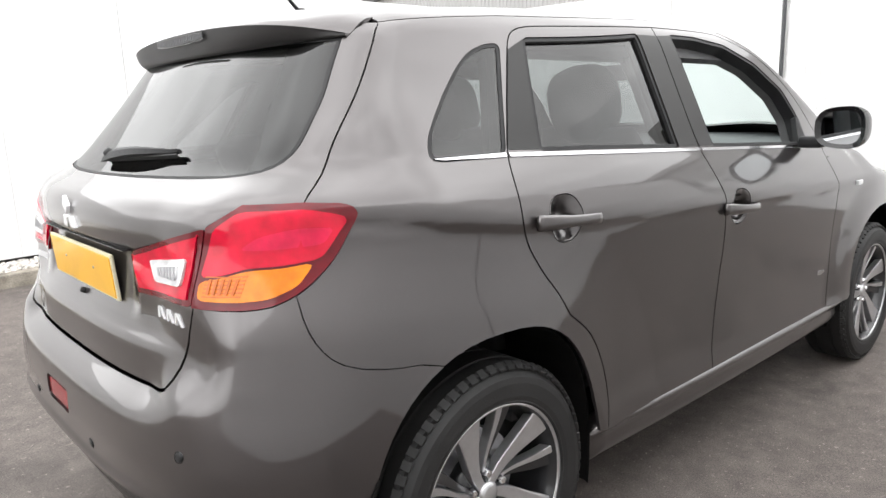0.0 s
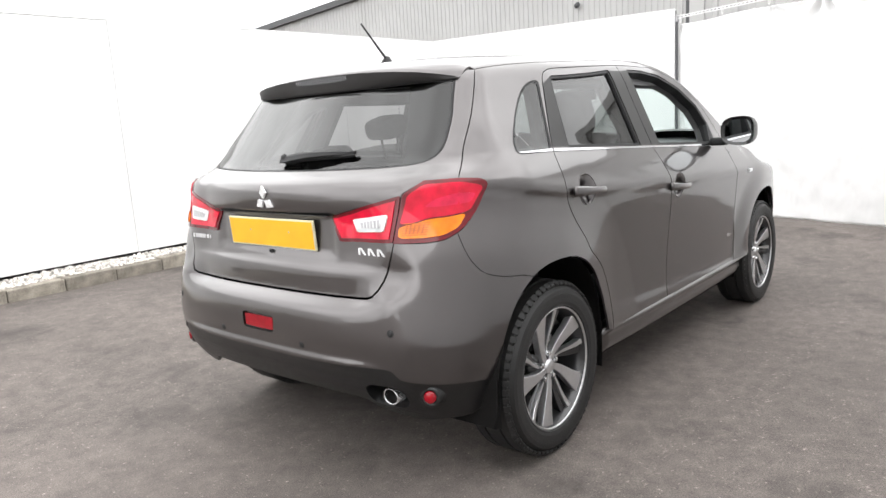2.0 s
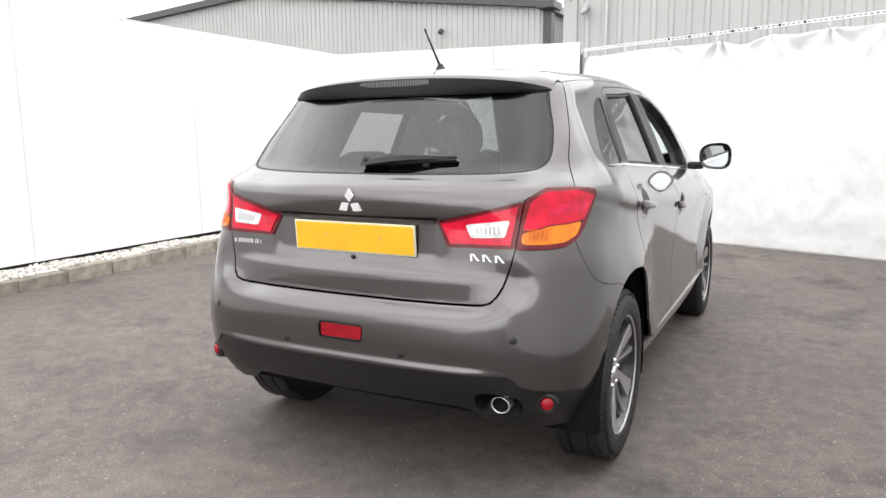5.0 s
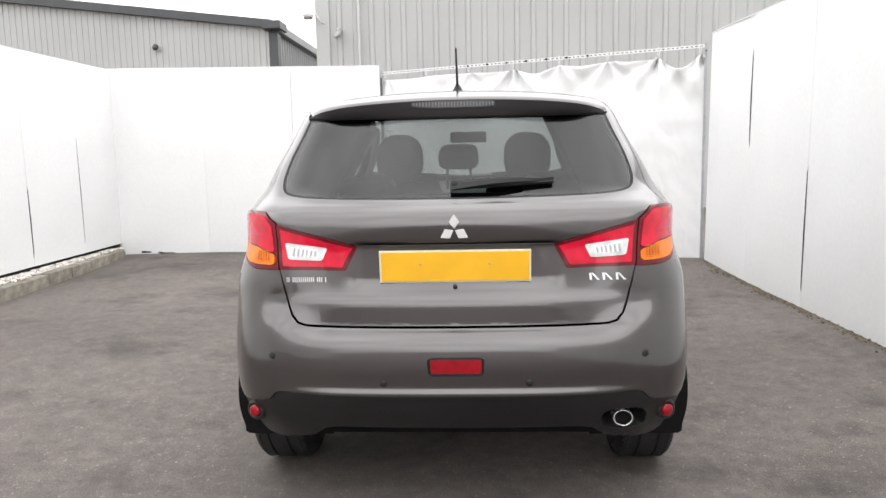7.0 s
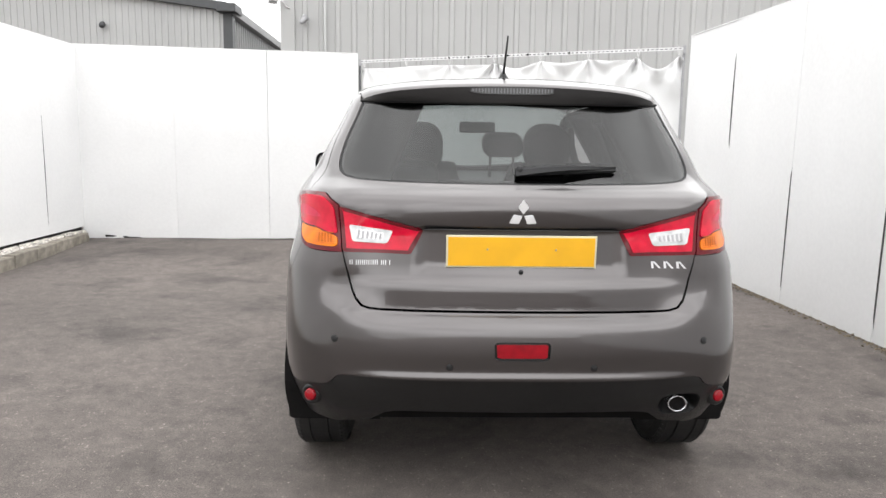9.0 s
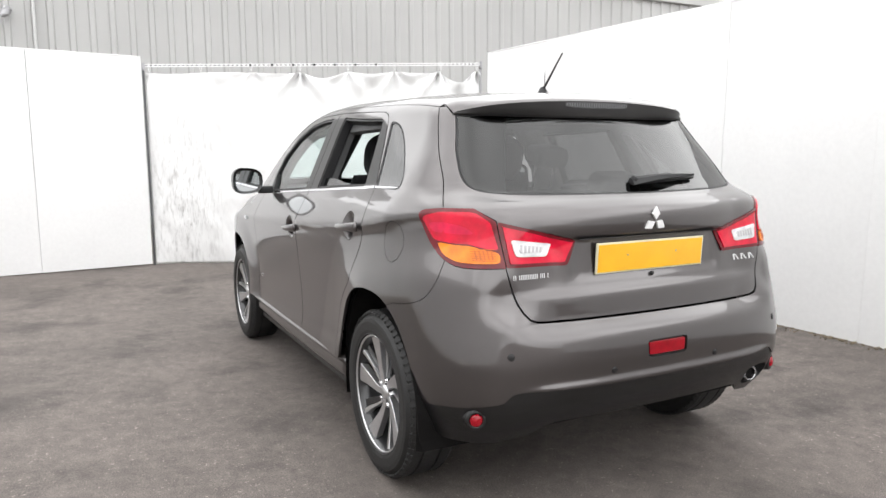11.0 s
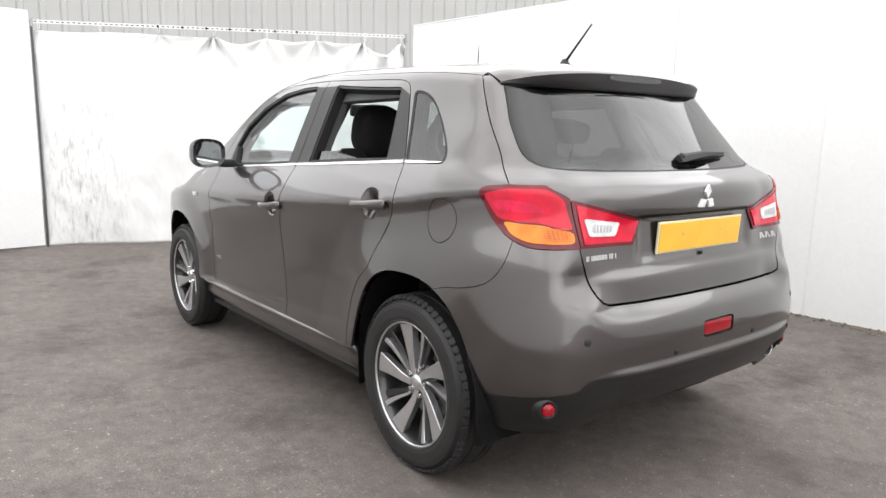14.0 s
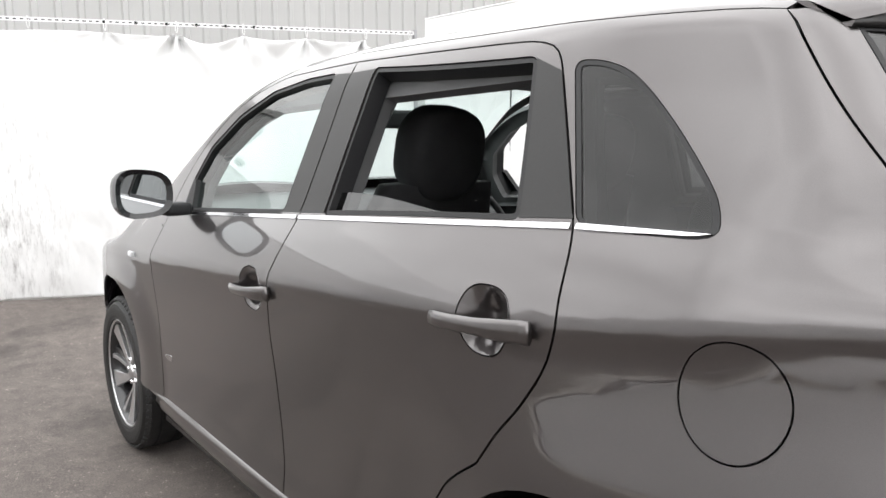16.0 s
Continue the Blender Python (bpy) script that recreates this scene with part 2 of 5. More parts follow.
def part(name, bm, material=None, parent=None, label="", smooth=False, at=None):
    """Links a bmesh or a mesh as one object under a thing or a part."""
    if isinstance(bm, bmesh.types.BMesh):
        me = bpy.data.meshes.new(name)
        bmesh.ops.recalc_face_normals(bm, faces=bm.faces)
        bm.to_mesh(me)
        bm.free()
        me.materials.append(material)
        if smooth:
            me.shade_smooth()
    else:
        me = bm
    ob = new(name, me)
    ob.parent = parent
    if at is not None:
        ob.matrix_basis = at
    return tagged(ob, label)


def thing(name, label, category, kind="", group="", at=None):
    ob = new(name)
    if at is not None:
        ob.matrix_basis = at
    return tagged(ob, label, category, group, kind)


def shared(bm, name, material):
    """A mesh for many objects."""
    me = bpy.data.meshes.new(name)
    bmesh.ops.recalc_face_normals(bm, faces=bm.faces)
    bm.to_mesh(me)
    bm.free()
    me.materials.append(material)
    return me


def box(x0, x1, y0, y1, z0, z1, bevel=0.0, bm=None, segs=2):
    """A block, its edges rounded by bevel."""
    own = bmesh.new()
    bmesh.ops.create_cube(own, size=1)
    for v in own.verts:
        v.co = ((x0 + x1) / 2 + v.co.x * (x1 - x0), (y0 + y1) / 2 + v.co.y * (y1 - y0), (z0 + z1) / 2 + v.co.z * (z1 - z0))
    if bevel:
        bmesh.ops.bevel(own, geom=own.edges[:], offset=bevel, segments=segs, profile=0.6, affect="EDGES")
    if bm is None:
        return own
    add(bm, own)
    return bm


def add(bm, other, m=None):
    me = bpy.data.meshes.new("tmp")
    other.to_mesh(me)
    other.free()
    if m is not None:
        me.transform(m)
    bm.from_mesh(me)
    bpy.data.meshes.remove(me)


def tube(points, radius, sides=8, bm=None, taper=None):
    """A round bar along points."""
    own = bmesh.new()
    pts = [Vector(p) for p in points]
    rings = []
    for i, p in enumerate(pts):
        d = (pts[min(i + 1, len(pts) - 1)] - pts[max(i - 1, 0)]).normalized()
        a = d.orthogonal().normalized() if i == 0 else (a - d * a.dot(d)).normalized()
        c = d.cross(a)
        r = radius if taper is None else radius * (1 + (taper - 1) * i / (len(pts) - 1))
        rings.append([own.verts.new(p + r * (math.cos(2 * math.pi * k / sides) * a + math.sin(2 * math.pi * k / sides) * c)) for k in range(sides)])
    for q, w in zip(rings, rings[1:]):
        for k in range(sides):
            own.faces.new((q[k], q[(k + 1) % sides], w[(k + 1) % sides], w[k]))
    own.faces.new(rings[0][::-1])
    own.faces.new(rings[-1])
    if bm is None:
        return own
    add(bm, own)
    return bm


def lathe(profile, sides, closed=False):
    """Turns (y, r) round the y axis."""
    bm = bmesh.new()
    rings = [[bm.verts.new((r * math.cos(2 * math.pi * k / sides), y, r * math.sin(2 * math.pi * k / sides))) for k in range(sides)] for y, r in profile]
    pairs = list(zip(rings, rings[1:])) + ([(rings[-1], rings[0])] if closed else [])
    for q, w in pairs:
        for k in range(sides):
            bm.faces.new((q[k], q[(k + 1) % sides], w[(k + 1) % sides], w[k]))
    return bm


def prism(outline, axis_from, axis_to, bevel=0.0):
    """Extrudes an (x, z) outline along y."""
    bm = bmesh.new()
    f = bm.faces.new([bm.verts.new((x, axis_from, z)) for x, z in outline])
    r = bmesh.ops.extrude_face_region(bm, geom=[f])
    for v in r["geom"]:
        if isinstance(v, bmesh.types.BMVert):
            v.co.y = axis_to
    if bevel:
        bmesh.ops.bevel(bm, geom=bm.edges[:], offset=bevel, segments=2, affect="EDGES")
    return bm


# ---- the yard ----
def ease(a, b, x):
    t = min(max((x - a) / (b - a), 0.0), 1.0)
    return t * t * (3 - 2 * t)


def ground_z(x, y):
    """The yard is dished: it rises a little towards its fences."""
    return min(math.sqrt((0.072 * ease(1.0, 2.7, -y)) ** 2 + (0.105 * ease(0.9, 3.9, y)) ** 2 + (0.115 * ease(2.95, 6.2, x)) ** 2), 0.16)


gxs = [-900, -150, -40, -16] + [-9 + 0.3 * k for k in range(57)] + [12, 30, 100, 900]
gys = [-900, -150, -40, -12] + [-5 + 0.3 * k for k in range(36)] + [9, 30, 100, 900]
gv = [(x, y, ground_z(x, y)) for x in gxs for y in gys]
gf = [(i * len(gys) + j, (i + 1) * len(gys) + j, (i + 1) * len(gys) + j + 1, i * len(gys) + j + 1) for i in range(len(gxs) - 1) for j in range(len(gys) - 1)]
part("ground", mesh_of("ground", gv, gf, asphalt, True))
tagged(bpy.data.objects["ground"], "worn dark grey asphalt yard with stains", "ground", kind="structure")


def board_wall(name, label, start, yaw, n_boards, width, foot, top, tilt=0.0, thick=0.04, gaps={}):
    """A fence of upright white boards side by side on a dark backing; its own -y looks into the yard. Gaps are (low,
    high, proud) where a dark strip stands for the shadow in an open joint.
    """
    base = pose(start[0], start[1], foot, 0, tilt, yaw)
    high = top - foot
    wall = part(name, box(0, n_boards * width, 0.025, 0.025 + thick, 0.01, high - 0.012), M["board_edge"], at=base)
    tagged(wall, label, "wall", kind="structure")
    for i in range(n_boards):
        slack = random.choice((0.0005, 0.0009, 0.0014))
        bm = box(0.0006, width - slack, -0.008, 0.022, 0, high, 0.002, segs=1)
        ob = part("board", bm, M["board"], wall)
        ob.matrix_basis = pose(i * width, 0.004 * random.uniform(-1, 1), 0, 0, random.choice((-1, 1)) * random.uniform(0.015, 0.055), random.uniform(-0.25, 0.25))
    # thin dark strips painted as the shadow of wider joints
    for i, (z0, z1, proud) in gaps.items():
        shade_strip = prism([(0.0, z0), (-0.009 - proud * 0.6, z0 + 0.12), (-0.009 - proud, (z0 + z1) / 2), (-0.009 - proud * 0.5, z1 - 0.15), (0.0, z1)], -0.003, 0.003)
        part("raw_edge", shade_strip, M["board_edge"], wall, at=pose((i + 1) * width, 0, 0, 0, 0, 90))
    part("capping", box(0, n_boards * width, -0.012, 0.07, high - 0.002, high + 0.010, 0.003, segs=1), M["board"], wall)
    return wall


board_wall("wall_south", "white painted board fence with dark vertical joints", (5.02, -2.63), 180, 12, 1.21, 0.075, 2.585, 1.7, gaps={0: (1.25, 2.28, 0.010), 1: (0.12, 1.27, 0.008), 2: (0.15, 1.26, 0.005)})
board_wall("wall_north", "white board fence raised over a gravel strip", (-8.77, 4.337), 0.83, 15, 0.98, 0.168, 2.355, -0.52, gaps={13: (0.02, 1.45, 0.011), 12: (0.02, 0.92, 0.008)})
board_wall("wall_east", "white board fence across the end of the yard", (5.84, 4.56), -83.2, 3, 1.135, 0.135, 2.50)
# near-black strip that puts the shade of the gap below the fence into colour
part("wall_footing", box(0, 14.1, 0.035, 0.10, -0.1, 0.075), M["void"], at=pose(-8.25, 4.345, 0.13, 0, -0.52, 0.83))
tagged(bpy.data.objects["wall_footing"], "dark strip standing for the shade under the raised fence", "wall", kind="structure")

# kerb stones with a gravel strip behind them
kerb = thing("kerb", "weathered concrete kerb along the gravel strip", "kerb", kind="structure")
kerb_y = lambda x: 3.995 + 0.068 * x if x > 0 else 3.995 + 0.03 * x
kerb_z = lambda x: 0.104 + 0.006 * max(x, -3)
fence_foot = lambda x: 0.128 + 0.0091 * (x + 8.25)
kme = bpy.data.meshes.new("kerb_stone")
kb = box(0.003, 0.4535, 0, 0.13, -0.12, 0.105, 0.012)
kb.to_mesh(kme); kb.free()
kme.materials.append(M["concrete"])
for i in range(32):
    x = -9.0 + 0.4565 * i
    ob = new("kerb_stone", kme)
    ob.parent = kerb
    ob.matrix_basis = pose(x, kerb_y(x) + random.uniform(-0.009, 0.009), kerb_z(x) + random.uniform(-0.009, 0.009), random.uniform(-2, 2), -0.5 + random.uniform(-0.6, 0.6), math.degrees(math.atan2(kerb_y(x + 0.45) - kerb_y(x), 0.45)) + random.uniform(-0.8, 0.8))
end_stone = new("kerb_stone", kme)
end_stone.parent = kerb
end_stone.matrix_basis = pose(5.56, 4.36, kerb_z(5.5) - 0.012, 0, 0, 58) @ Matrix.Diagonal((0.60, 1, 1, 1))


def pebbles(name, label, category, count, place, size, material):
    v, f = [], []
    base = [(1, 0, 0), (-1, 0, 0), (0, 1, 0), (0, -1, 0), (0, 0, 1), (0, 0, -1)]
    tri = [(0, 2, 4), (2, 1, 4), (1, 3, 4), (3, 0, 4), (2, 0, 5), (1, 2, 5), (3, 1, 5), (0, 3, 5)]
    for _ in range(count):
        x, y, z = place()
        s = random.uniform(*size)
        e = Euler((random.uniform(-0.5, 0.5), random.uniform(-0.5, 0.5), random.uniform(0, 6.3))).to_matrix()
        k = len(v)
        for c in base:
            q = e @ Vector((c[0] * s * random.uniform(0.8, 1.3), c[1] * s * random.uniform(0.6, 1.0), c[2] * s * random.uniform(0.5, 0.8)))
            v.append((x + q.x, y + q.y, z + q.z))
        f += [tuple(k + i for i in t) for t in tri]
    return tagged(part(name, mesh_of(name, v, f, material)), label, category, kind="stuff")


def bed_z(x, t):
    """The gravel rises from the kerb's top towards the fence and stops short of its foot."""
    return (kerb_z(x) + 0.103) * (1 - t) + max(fence_foot(x) - 0.012, kerb_z(x) + 0.105) * t


def strip_place():
    x = random.uniform(-3.0, 5.75)
    y0 = kerb_y(x) + 0.105
    y1 = max(4.47 + 0.014 * x, y0 + 0.06)
    y = random.uniform(y0, y1)
    return x, y, bed_z(x, (y - y0) / (y1 - y0)) + 0.014 * noise.noise(Vector((x * 3, y * 3, 0))) + random.uniform(0, 0.014)


bed_v = []
for k in range(30):
    x = -9 + 0.508 * k
    bed_v += [(x, kerb_y(x) + 0.10, bed_z(x, 0) - 0.008), (x, 4.56 + 0.0145 * x, bed_z(x, 1) - 0.006)]
part("gravel_bed", mesh_of("gravel_bed", bed_v, [(2 * k, 2 * k + 2, 2 * k + 3, 2 * k + 1) for k in range(29)], M["concrete"]))
tagged(bpy.data.objects["gravel_bed"], "packed pale fines under the gravel", "ground", kind="structure")
pebbles("gravel", "pale crushed gravel between kerb and fence", "gravel", 9000, strip_place, (0.010, 0.027), M["pebble"])


weed = bmesh.new()
for k in range(26):
    a, r = random.uniform(0, 6.3), random.uniform(0.0, 0.05)
    x, y, z = 5.12 + r * math.cos(a) * 1.6, 4.45 + r * math.sin(a), fence_foot(5.1) - 0.03
    hgt, lean = random.uniform(0.04, 0.12), random.uniform(0.01, 0.05)
    c, s = math.cos(a), math.sin(a)
    p = [(x - 0.003 * s, y + 0.003 * c, z), (x + 0.003 * s, y - 0.003 * c, z), (x + lean * c * 0.5 + 0.003 * s, y + lean * s * 0.5, z + hgt * 0.6), (x + lean * c, y + lean * s * 0.6, z + hgt)]
    weed.faces.new([weed.verts.new(q) for q in p])
tagged(part("weed", weed, mat("dull_green_leaf", (0.06, 0.075, 0.035), 0.7, var=0.3, scale=40)), "small weed growing from gravel at the fence foot", "weed")


def litter_place():
    x = random.uniform(-1.5, 4.9)
    y = -2.615 + abs(random.gauss(0, 0.035)) * (1 + 2.5 * max(0, noise.noise(Vector((x * 1.7, 0, 9)))))
    return x, y, ground_z(x, y) + 0.004


pebbles("leaf_litter", "brown leaf litter and grit blown against the fence foot", "litter", 900, litter_place, (0.005, 0.014), M["litter"])
hose = part("rubber_strip", tube([(5.86, 4.30, 0.18), (5.90, 4.12, 0.172), (5.88, 4.0, 0.152), (5.93, 3.85, 0.15), (5.97, 3.55, 0.148)], 0.014, 8), M["rubber"], smooth=True)
tagged(hose, "black rubber strip lying along the fence foot", "strip")

# hanging sheet along a slotted rail
CA, CB = Vector((6.235, 1.15, 0)), Vector((5.065, -2.60, 0))
cd = (CB - CA)
CLEN = cd.length
cyaw = math.atan2(cd.y, cd.x)
cbase = Matrix.Translation(CA) @ Matrix.Rotation(cyaw, 4, "Z")
RAIL0, RAIL1 = 2.405, 2.470
rail_tilt = math.degrees(math.atan2(RAIL1 - RAIL0, CLEN))
rbase = cbase @ Matrix.Translation((0, 0, RAIL0)) @ pose(0, 0, 0, 0, -rail_tilt, 0)
hooks = [0.06 + CLEN * k / 7.0 for k in range(8)]
hooks[-1] = CLEN - 0.06
cols, rows_n = 260, 80
cv, cf = [], []
for i in range(cols + 1):
    s = CLEN * i / cols
    k = max(j for j in range(8) if hooks[j] <= s + 1e-6) if s >= hooks[0] else 0
    a, bnd = hooks[min(k, 6)], hooks[min(k, 6) + 1]
    q = min(max((s - a) / (bnd - a), 0), 1)
    sag = (0.012, 0.01, 0.012, 0.075, 0.04, 0.03, 0.15)[min(k, 6)] * math.sin(math.pi * q) ** 1.2
    top = RAIL0 - 0.075 + (RAIL1 - RAIL0) * s / CLEN - sag
    low = 0.125 - 0.03 * s / CLEN
    for j in range(rows_n + 1):
        w = j / rows_n
        z = low + (top - low) * w
        fold = 0.030 * math.sin(s * 5.1 + 0.7 * math.sin(z * 1.3)) + 0.018 * noise.noise(Vector((s * 1.6, 0, z * 1.1))) * 3
        pleat = 0.05 * (w ** 6) * math.cos(2 * math.pi * q) * (0.4 + 0.6 * noise.noise(Vector((s, 3, 0))))
        crease = 0.012 * noise.noise(Vector((s * 7, z * 5, 2))) + 0.006 * abs(noise.noise(Vector((s * 16 + z * 6, z * 9, 5))))
        for n_h, hk in enumerate(hooks):
            d, v = s - hk, top - z + sag + 0.03
            r = math.hypot(d, v)
            pull = (0.010, 0.010, 0.020, 0.085, 0.030, 0.045, 0.095, 0.075)[n_h]
            crease += pull * math.exp(-r / 0.33) * math.sin(math.atan2(d, v) * 8 + n_h * 1.7) * min(r / 0.06, 1)
        cv.append((s, 0.03 + fold * (0.5 + 0.5 * w) + pleat + crease, z))
for i in range(cols):
    for j in range(rows_n):
        p = i * (rows_n + 1) + j
        cf.append((p, p + rows_n + 1, p + rows_n + 2, p + 1))
sheet_me = mesh_of("hanging_sheet", cv, cf, M["tarp"], True)
sheet = part("hanging_sheet", sheet_me, None, at=cbase)
sol = sheet.modifiers.new("thickness", "SOLIDIFY")
sol.thickness = 0.003
tagged(sheet, "white plastic sheet hung from rail, creased and grimy", "tarpaulin")
rail = thing("curtain_rail", "slotted white steel rail above the hanging sheet", "rail", at=rbase)
part("slotted_angle", box(0, CLEN, 0.0, 0.003, -0.016, 0.018), M["lamp_white"], rail)
part("rail_flange", box(0, CLEN, 0.003, 0.030, 0.014, 0.018), M["lamp_white"], rail)
slot_me = shared(box(-0.013, 0.013, -0.0022, 0.0, -0.0045, 0.0045), "slot", M["void"])
for k in range(int(CLEN / 0.05)):
    ob = new("slot", slot_me)
    ob.parent = rail
    ob.matrix_basis = pose(0.03 + 0.05 * k, 0, 0.001)
bolt_me = shared(lathe([(-0.014, 0.0), (-0.014, 0.012), (-0.003, 0.014), (-0.003, 0.0)], 8), "bolt", M["gloss"])
for k in range(7):
    ob = new("bolt", bolt_me)
    ob.parent = rail
    ob.matrix_basis = pose(CLEN * (0.30 + 0.062 * k), 0, 0.001)
for x in (0.0, CLEN):
    part("end_bracket", box(x - 0.015, x + 0.015, -0.006, 0.03, -0.05, 0.035, 0.003), M["galv"], rail)
for s in hooks:
    pts = [(s + 0.010 * math.sin(a), -0.004, -0.022 - 0.048 * math.cos(a)) for a in [2 * math.pi * k / 14 for k in range(15)]]
    hk = part("curtain_hook", tube(pts, 0.0032, 6), M["lamp_white"], at=rbase, smooth=True)
    tagged(hk, "white ring hook looped over the slotted rail", "hook", group="hooks along the rail")
# post where sheet and fence meet, and its dark gap
post = part("gate_post", box(-0.02, 0.0, 0.0, 0.03, 0, 2.42, 0.004), M["flashing"], at=cbase)
tagged(post, "slim dark post at the end of the sheet", "post")
post = part("gate_post", box(CLEN - 0.015, CLEN + 0.015, 0.03, 0.06, 0, 2.50, 0.006), M["galv"], at=cbase)
tagged(post, "slim steel post beside the board fence", "post")


# profiled metal buildings beyond the fence
def cladding(y0, y1, z0, z1, pitch, depth, verge=None):
    """Upright trapezoid ribs in the plane x = 0, facing -x; verge(y) gives the head."""
    prof = [(0, 0), (0.62, 0), (0.70, -1), (0.92, -1), (1.0, 0)]
    v, f = [], []
    y = y0
    while y < y1 - 1e-6:
        for a, d in prof[:-1]:
            yy = min(y + a * pitch, y1)
            v += [(d * depth, yy, z0), (d * depth, yy, verge(yy) if verge else z1)]
        y += pitch
    v += [(0, y1, z0), (0, y1, verge(y1) if verge else z1)]
    for i in range(len(v) // 2 - 1):
        f.append((2 * i, 2 * i + 2, 2 * i + 3, 2 * i + 1))
    return v, f


far = thing("warehouse", "grey profiled metal warehouse with dark roof trim", "building", at=Matrix.Translation((22.5, 0, 0)))
verge = lambda y: 6.02 + 0.122 * (min(y, 20.5) - 7.25) - 0.075 * max(y - 20.5, 0)
v, f = cladding(7.25, 50, 0, 0, 0.222, 0.032, verge)
part("wall", mesh_of("wall", v, f, M["cladding"]), None, far)
tb = bmesh.new()
ys = [7.1 + 0.25 * k for k in range(172)]
for a, c in zip(ys, ys[1:]):
    za, zc = verge(a), verge(c)
    q = [tb.verts.new(p) for p in ((-0.25, a, za - 0.02), (-0.25, c, zc - 0.02), (-0.25, c, zc + 0.26), (-0.25, a, za + 0.26), (0.6, c, zc + 0.27), (0.6, a, za + 0.27), (0.0, a, za - 0.02), (0.0, c, zc - 0.02))]
    tb.faces.new((q[0], q[1], q[2], q[3])); tb.faces.new((q[3], q[2], q[4], q[5])); tb.faces.new((q[6], q[7], q[1], q[0]))
part("roof_trim", tb, M["flashing"], far)
part("corner_flashing", box(-0.08, 0.3, 6.95, 7.27, 0, 6.0, 0.01), M["flashing"], far)
part("gutter", box(-0.45, 0.5, 6.75, 7.4, 5.92, 6.2, 0.03), M["flashing"], far)
sv, sf = cladding(0, 24, 0, 5.9, 0.333, 0.035)
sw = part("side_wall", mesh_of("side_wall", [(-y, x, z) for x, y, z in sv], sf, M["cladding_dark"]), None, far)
sw.matrix_basis = pose(24.3, 7.1, 0)
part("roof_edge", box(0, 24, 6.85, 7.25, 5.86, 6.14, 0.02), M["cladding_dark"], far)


def floodlight(name, label, m):
    t = thing(name, label, "floodlight", at=m)
    part("bracket", tube([(0.0, 0, -0.05), (-0.12, 0, -0.05), (-0.16, 0, 0.02)], 0.025, 8), M["flashing"], t, smooth=True)
    part("housing", lathe([(-0.16, 0.0), (-0.16, 0.13), (-0.10, 0.16), (0.10, 0.15), (0.14, 0.0)], 18), M["flashing"], t, smooth=True, at=pose(-0.24, 0, 0.03, -35, 0, 90))
    part("lens", lathe([(-0.175, 0.0), (-0.165, 0.10), (-0.16, 0.11)], 18), M["clear"], t, smooth=True, at=pose(-0.24, 0, 0.03, -35, 0, 90))
    return t


floodlight("floodlight", "dark round floodlight fixed to warehouse cladding", pose(22.46, 11.35, 5.42) @ Matrix.Scale(0.62, 4))

near_b = thing("metal_shed", "tall pale grey profiled metal shed", "building", at=Matrix.Translation((12.5, 0, 0)))
v, f = cladding(-34, 3.10, 0, 5.6, 0.345, 0.04)
part("wall", mesh_of("wall", v, f, M["cladding"]), None, near_b)
part("corner_trim", box(-0.06, 0.2, 3.06, 3.36, 0, 5.6, 0.012), M["cladding"], near_b)
sv, sf = cladding(0, 20, 0, 5.6, 0.36, 0.04)
sw = part("side_wall", mesh_of("side_wall", [(-y, x, z) for x, y, z in sv], sf, M["cladding"]), None, near_b)
sw.matrix_basis = pose(20.2, 3.32, 0)
part("eaves_trim", box(-0.12, 0.3, -34, 3.36, 5.56, 5.80, 0.02), M["cladding"], near_b)
part("roof", box(-0.05, 20.2, -34, 3.34, 5.70, 5.78), M["cladding_dark"], near_b)
part("downpipe", tube([(-0.1, 2.42, 0), (-0.1, 2.42, 5.55)], 0.03, 8), M["cladding"], near_b, smooth=True)

cctv = thing("security_camera", "pale dome camera on a swan-neck bracket", "camera", at=pose(12.4, 3.19, 4.22))
part("bracket", tube([(0.05, -0.03, 0), (-0.03, 0.04, 0.03), (-0.07, 0.13, 0.17), (-0.1, 0.23, 0.25), (-0.1, 0.285, 0.25), (-0.1, 0.29, 0.14)], 0.016, 8), M["lamp_white"], cctv, smooth=True)
part("hood", lathe([(0.0, 0.0), (0.0, 0.07), (-0.06, 0.115), (-0.10, 0.12), (-0.10, 0.0)], 18), M["lamp_white"], cctv, smooth=True, at=pose(-0.1, 0.29, 0.08, -90, 0, 0))
part("dome", lathe([(0.0, 0.10), (0.05, 0.085), (0.085, 0.05), (0.10, 0.0)], 18), M["smoked"], cctv, smooth=True, at=pose(-0.1, 0.29, 0.08, 90, 0, 0))
wl2 = thing("wall_light", "small pale spotlight on the shed wall", "light", at=pose(12.44, 2.86, 3.98))
part("arm", tube([(0, 0, 0.12), (-0.12, 0, 0.1), (-0.14, 0, 0.0)], 0.014, 6), M["lamp_white"], wl2, smooth=True)
part("head", lathe([(-0.12, 0.0), (-0.12, 0.075), (0.02, 0.065), (0.10, 0.03), (0.11, 0.0)], 14), M["galv"], wl2, smooth=True, at=pose(-0.15, 0, -0.02, -40, 0, 60))

# ---- the car: one master surface f(x, y, z) = 0, cut into panels ----
# x ahead from the rear axle, y to the car's left, z up
from mathutils.geometry import delaunay_2d_cdt


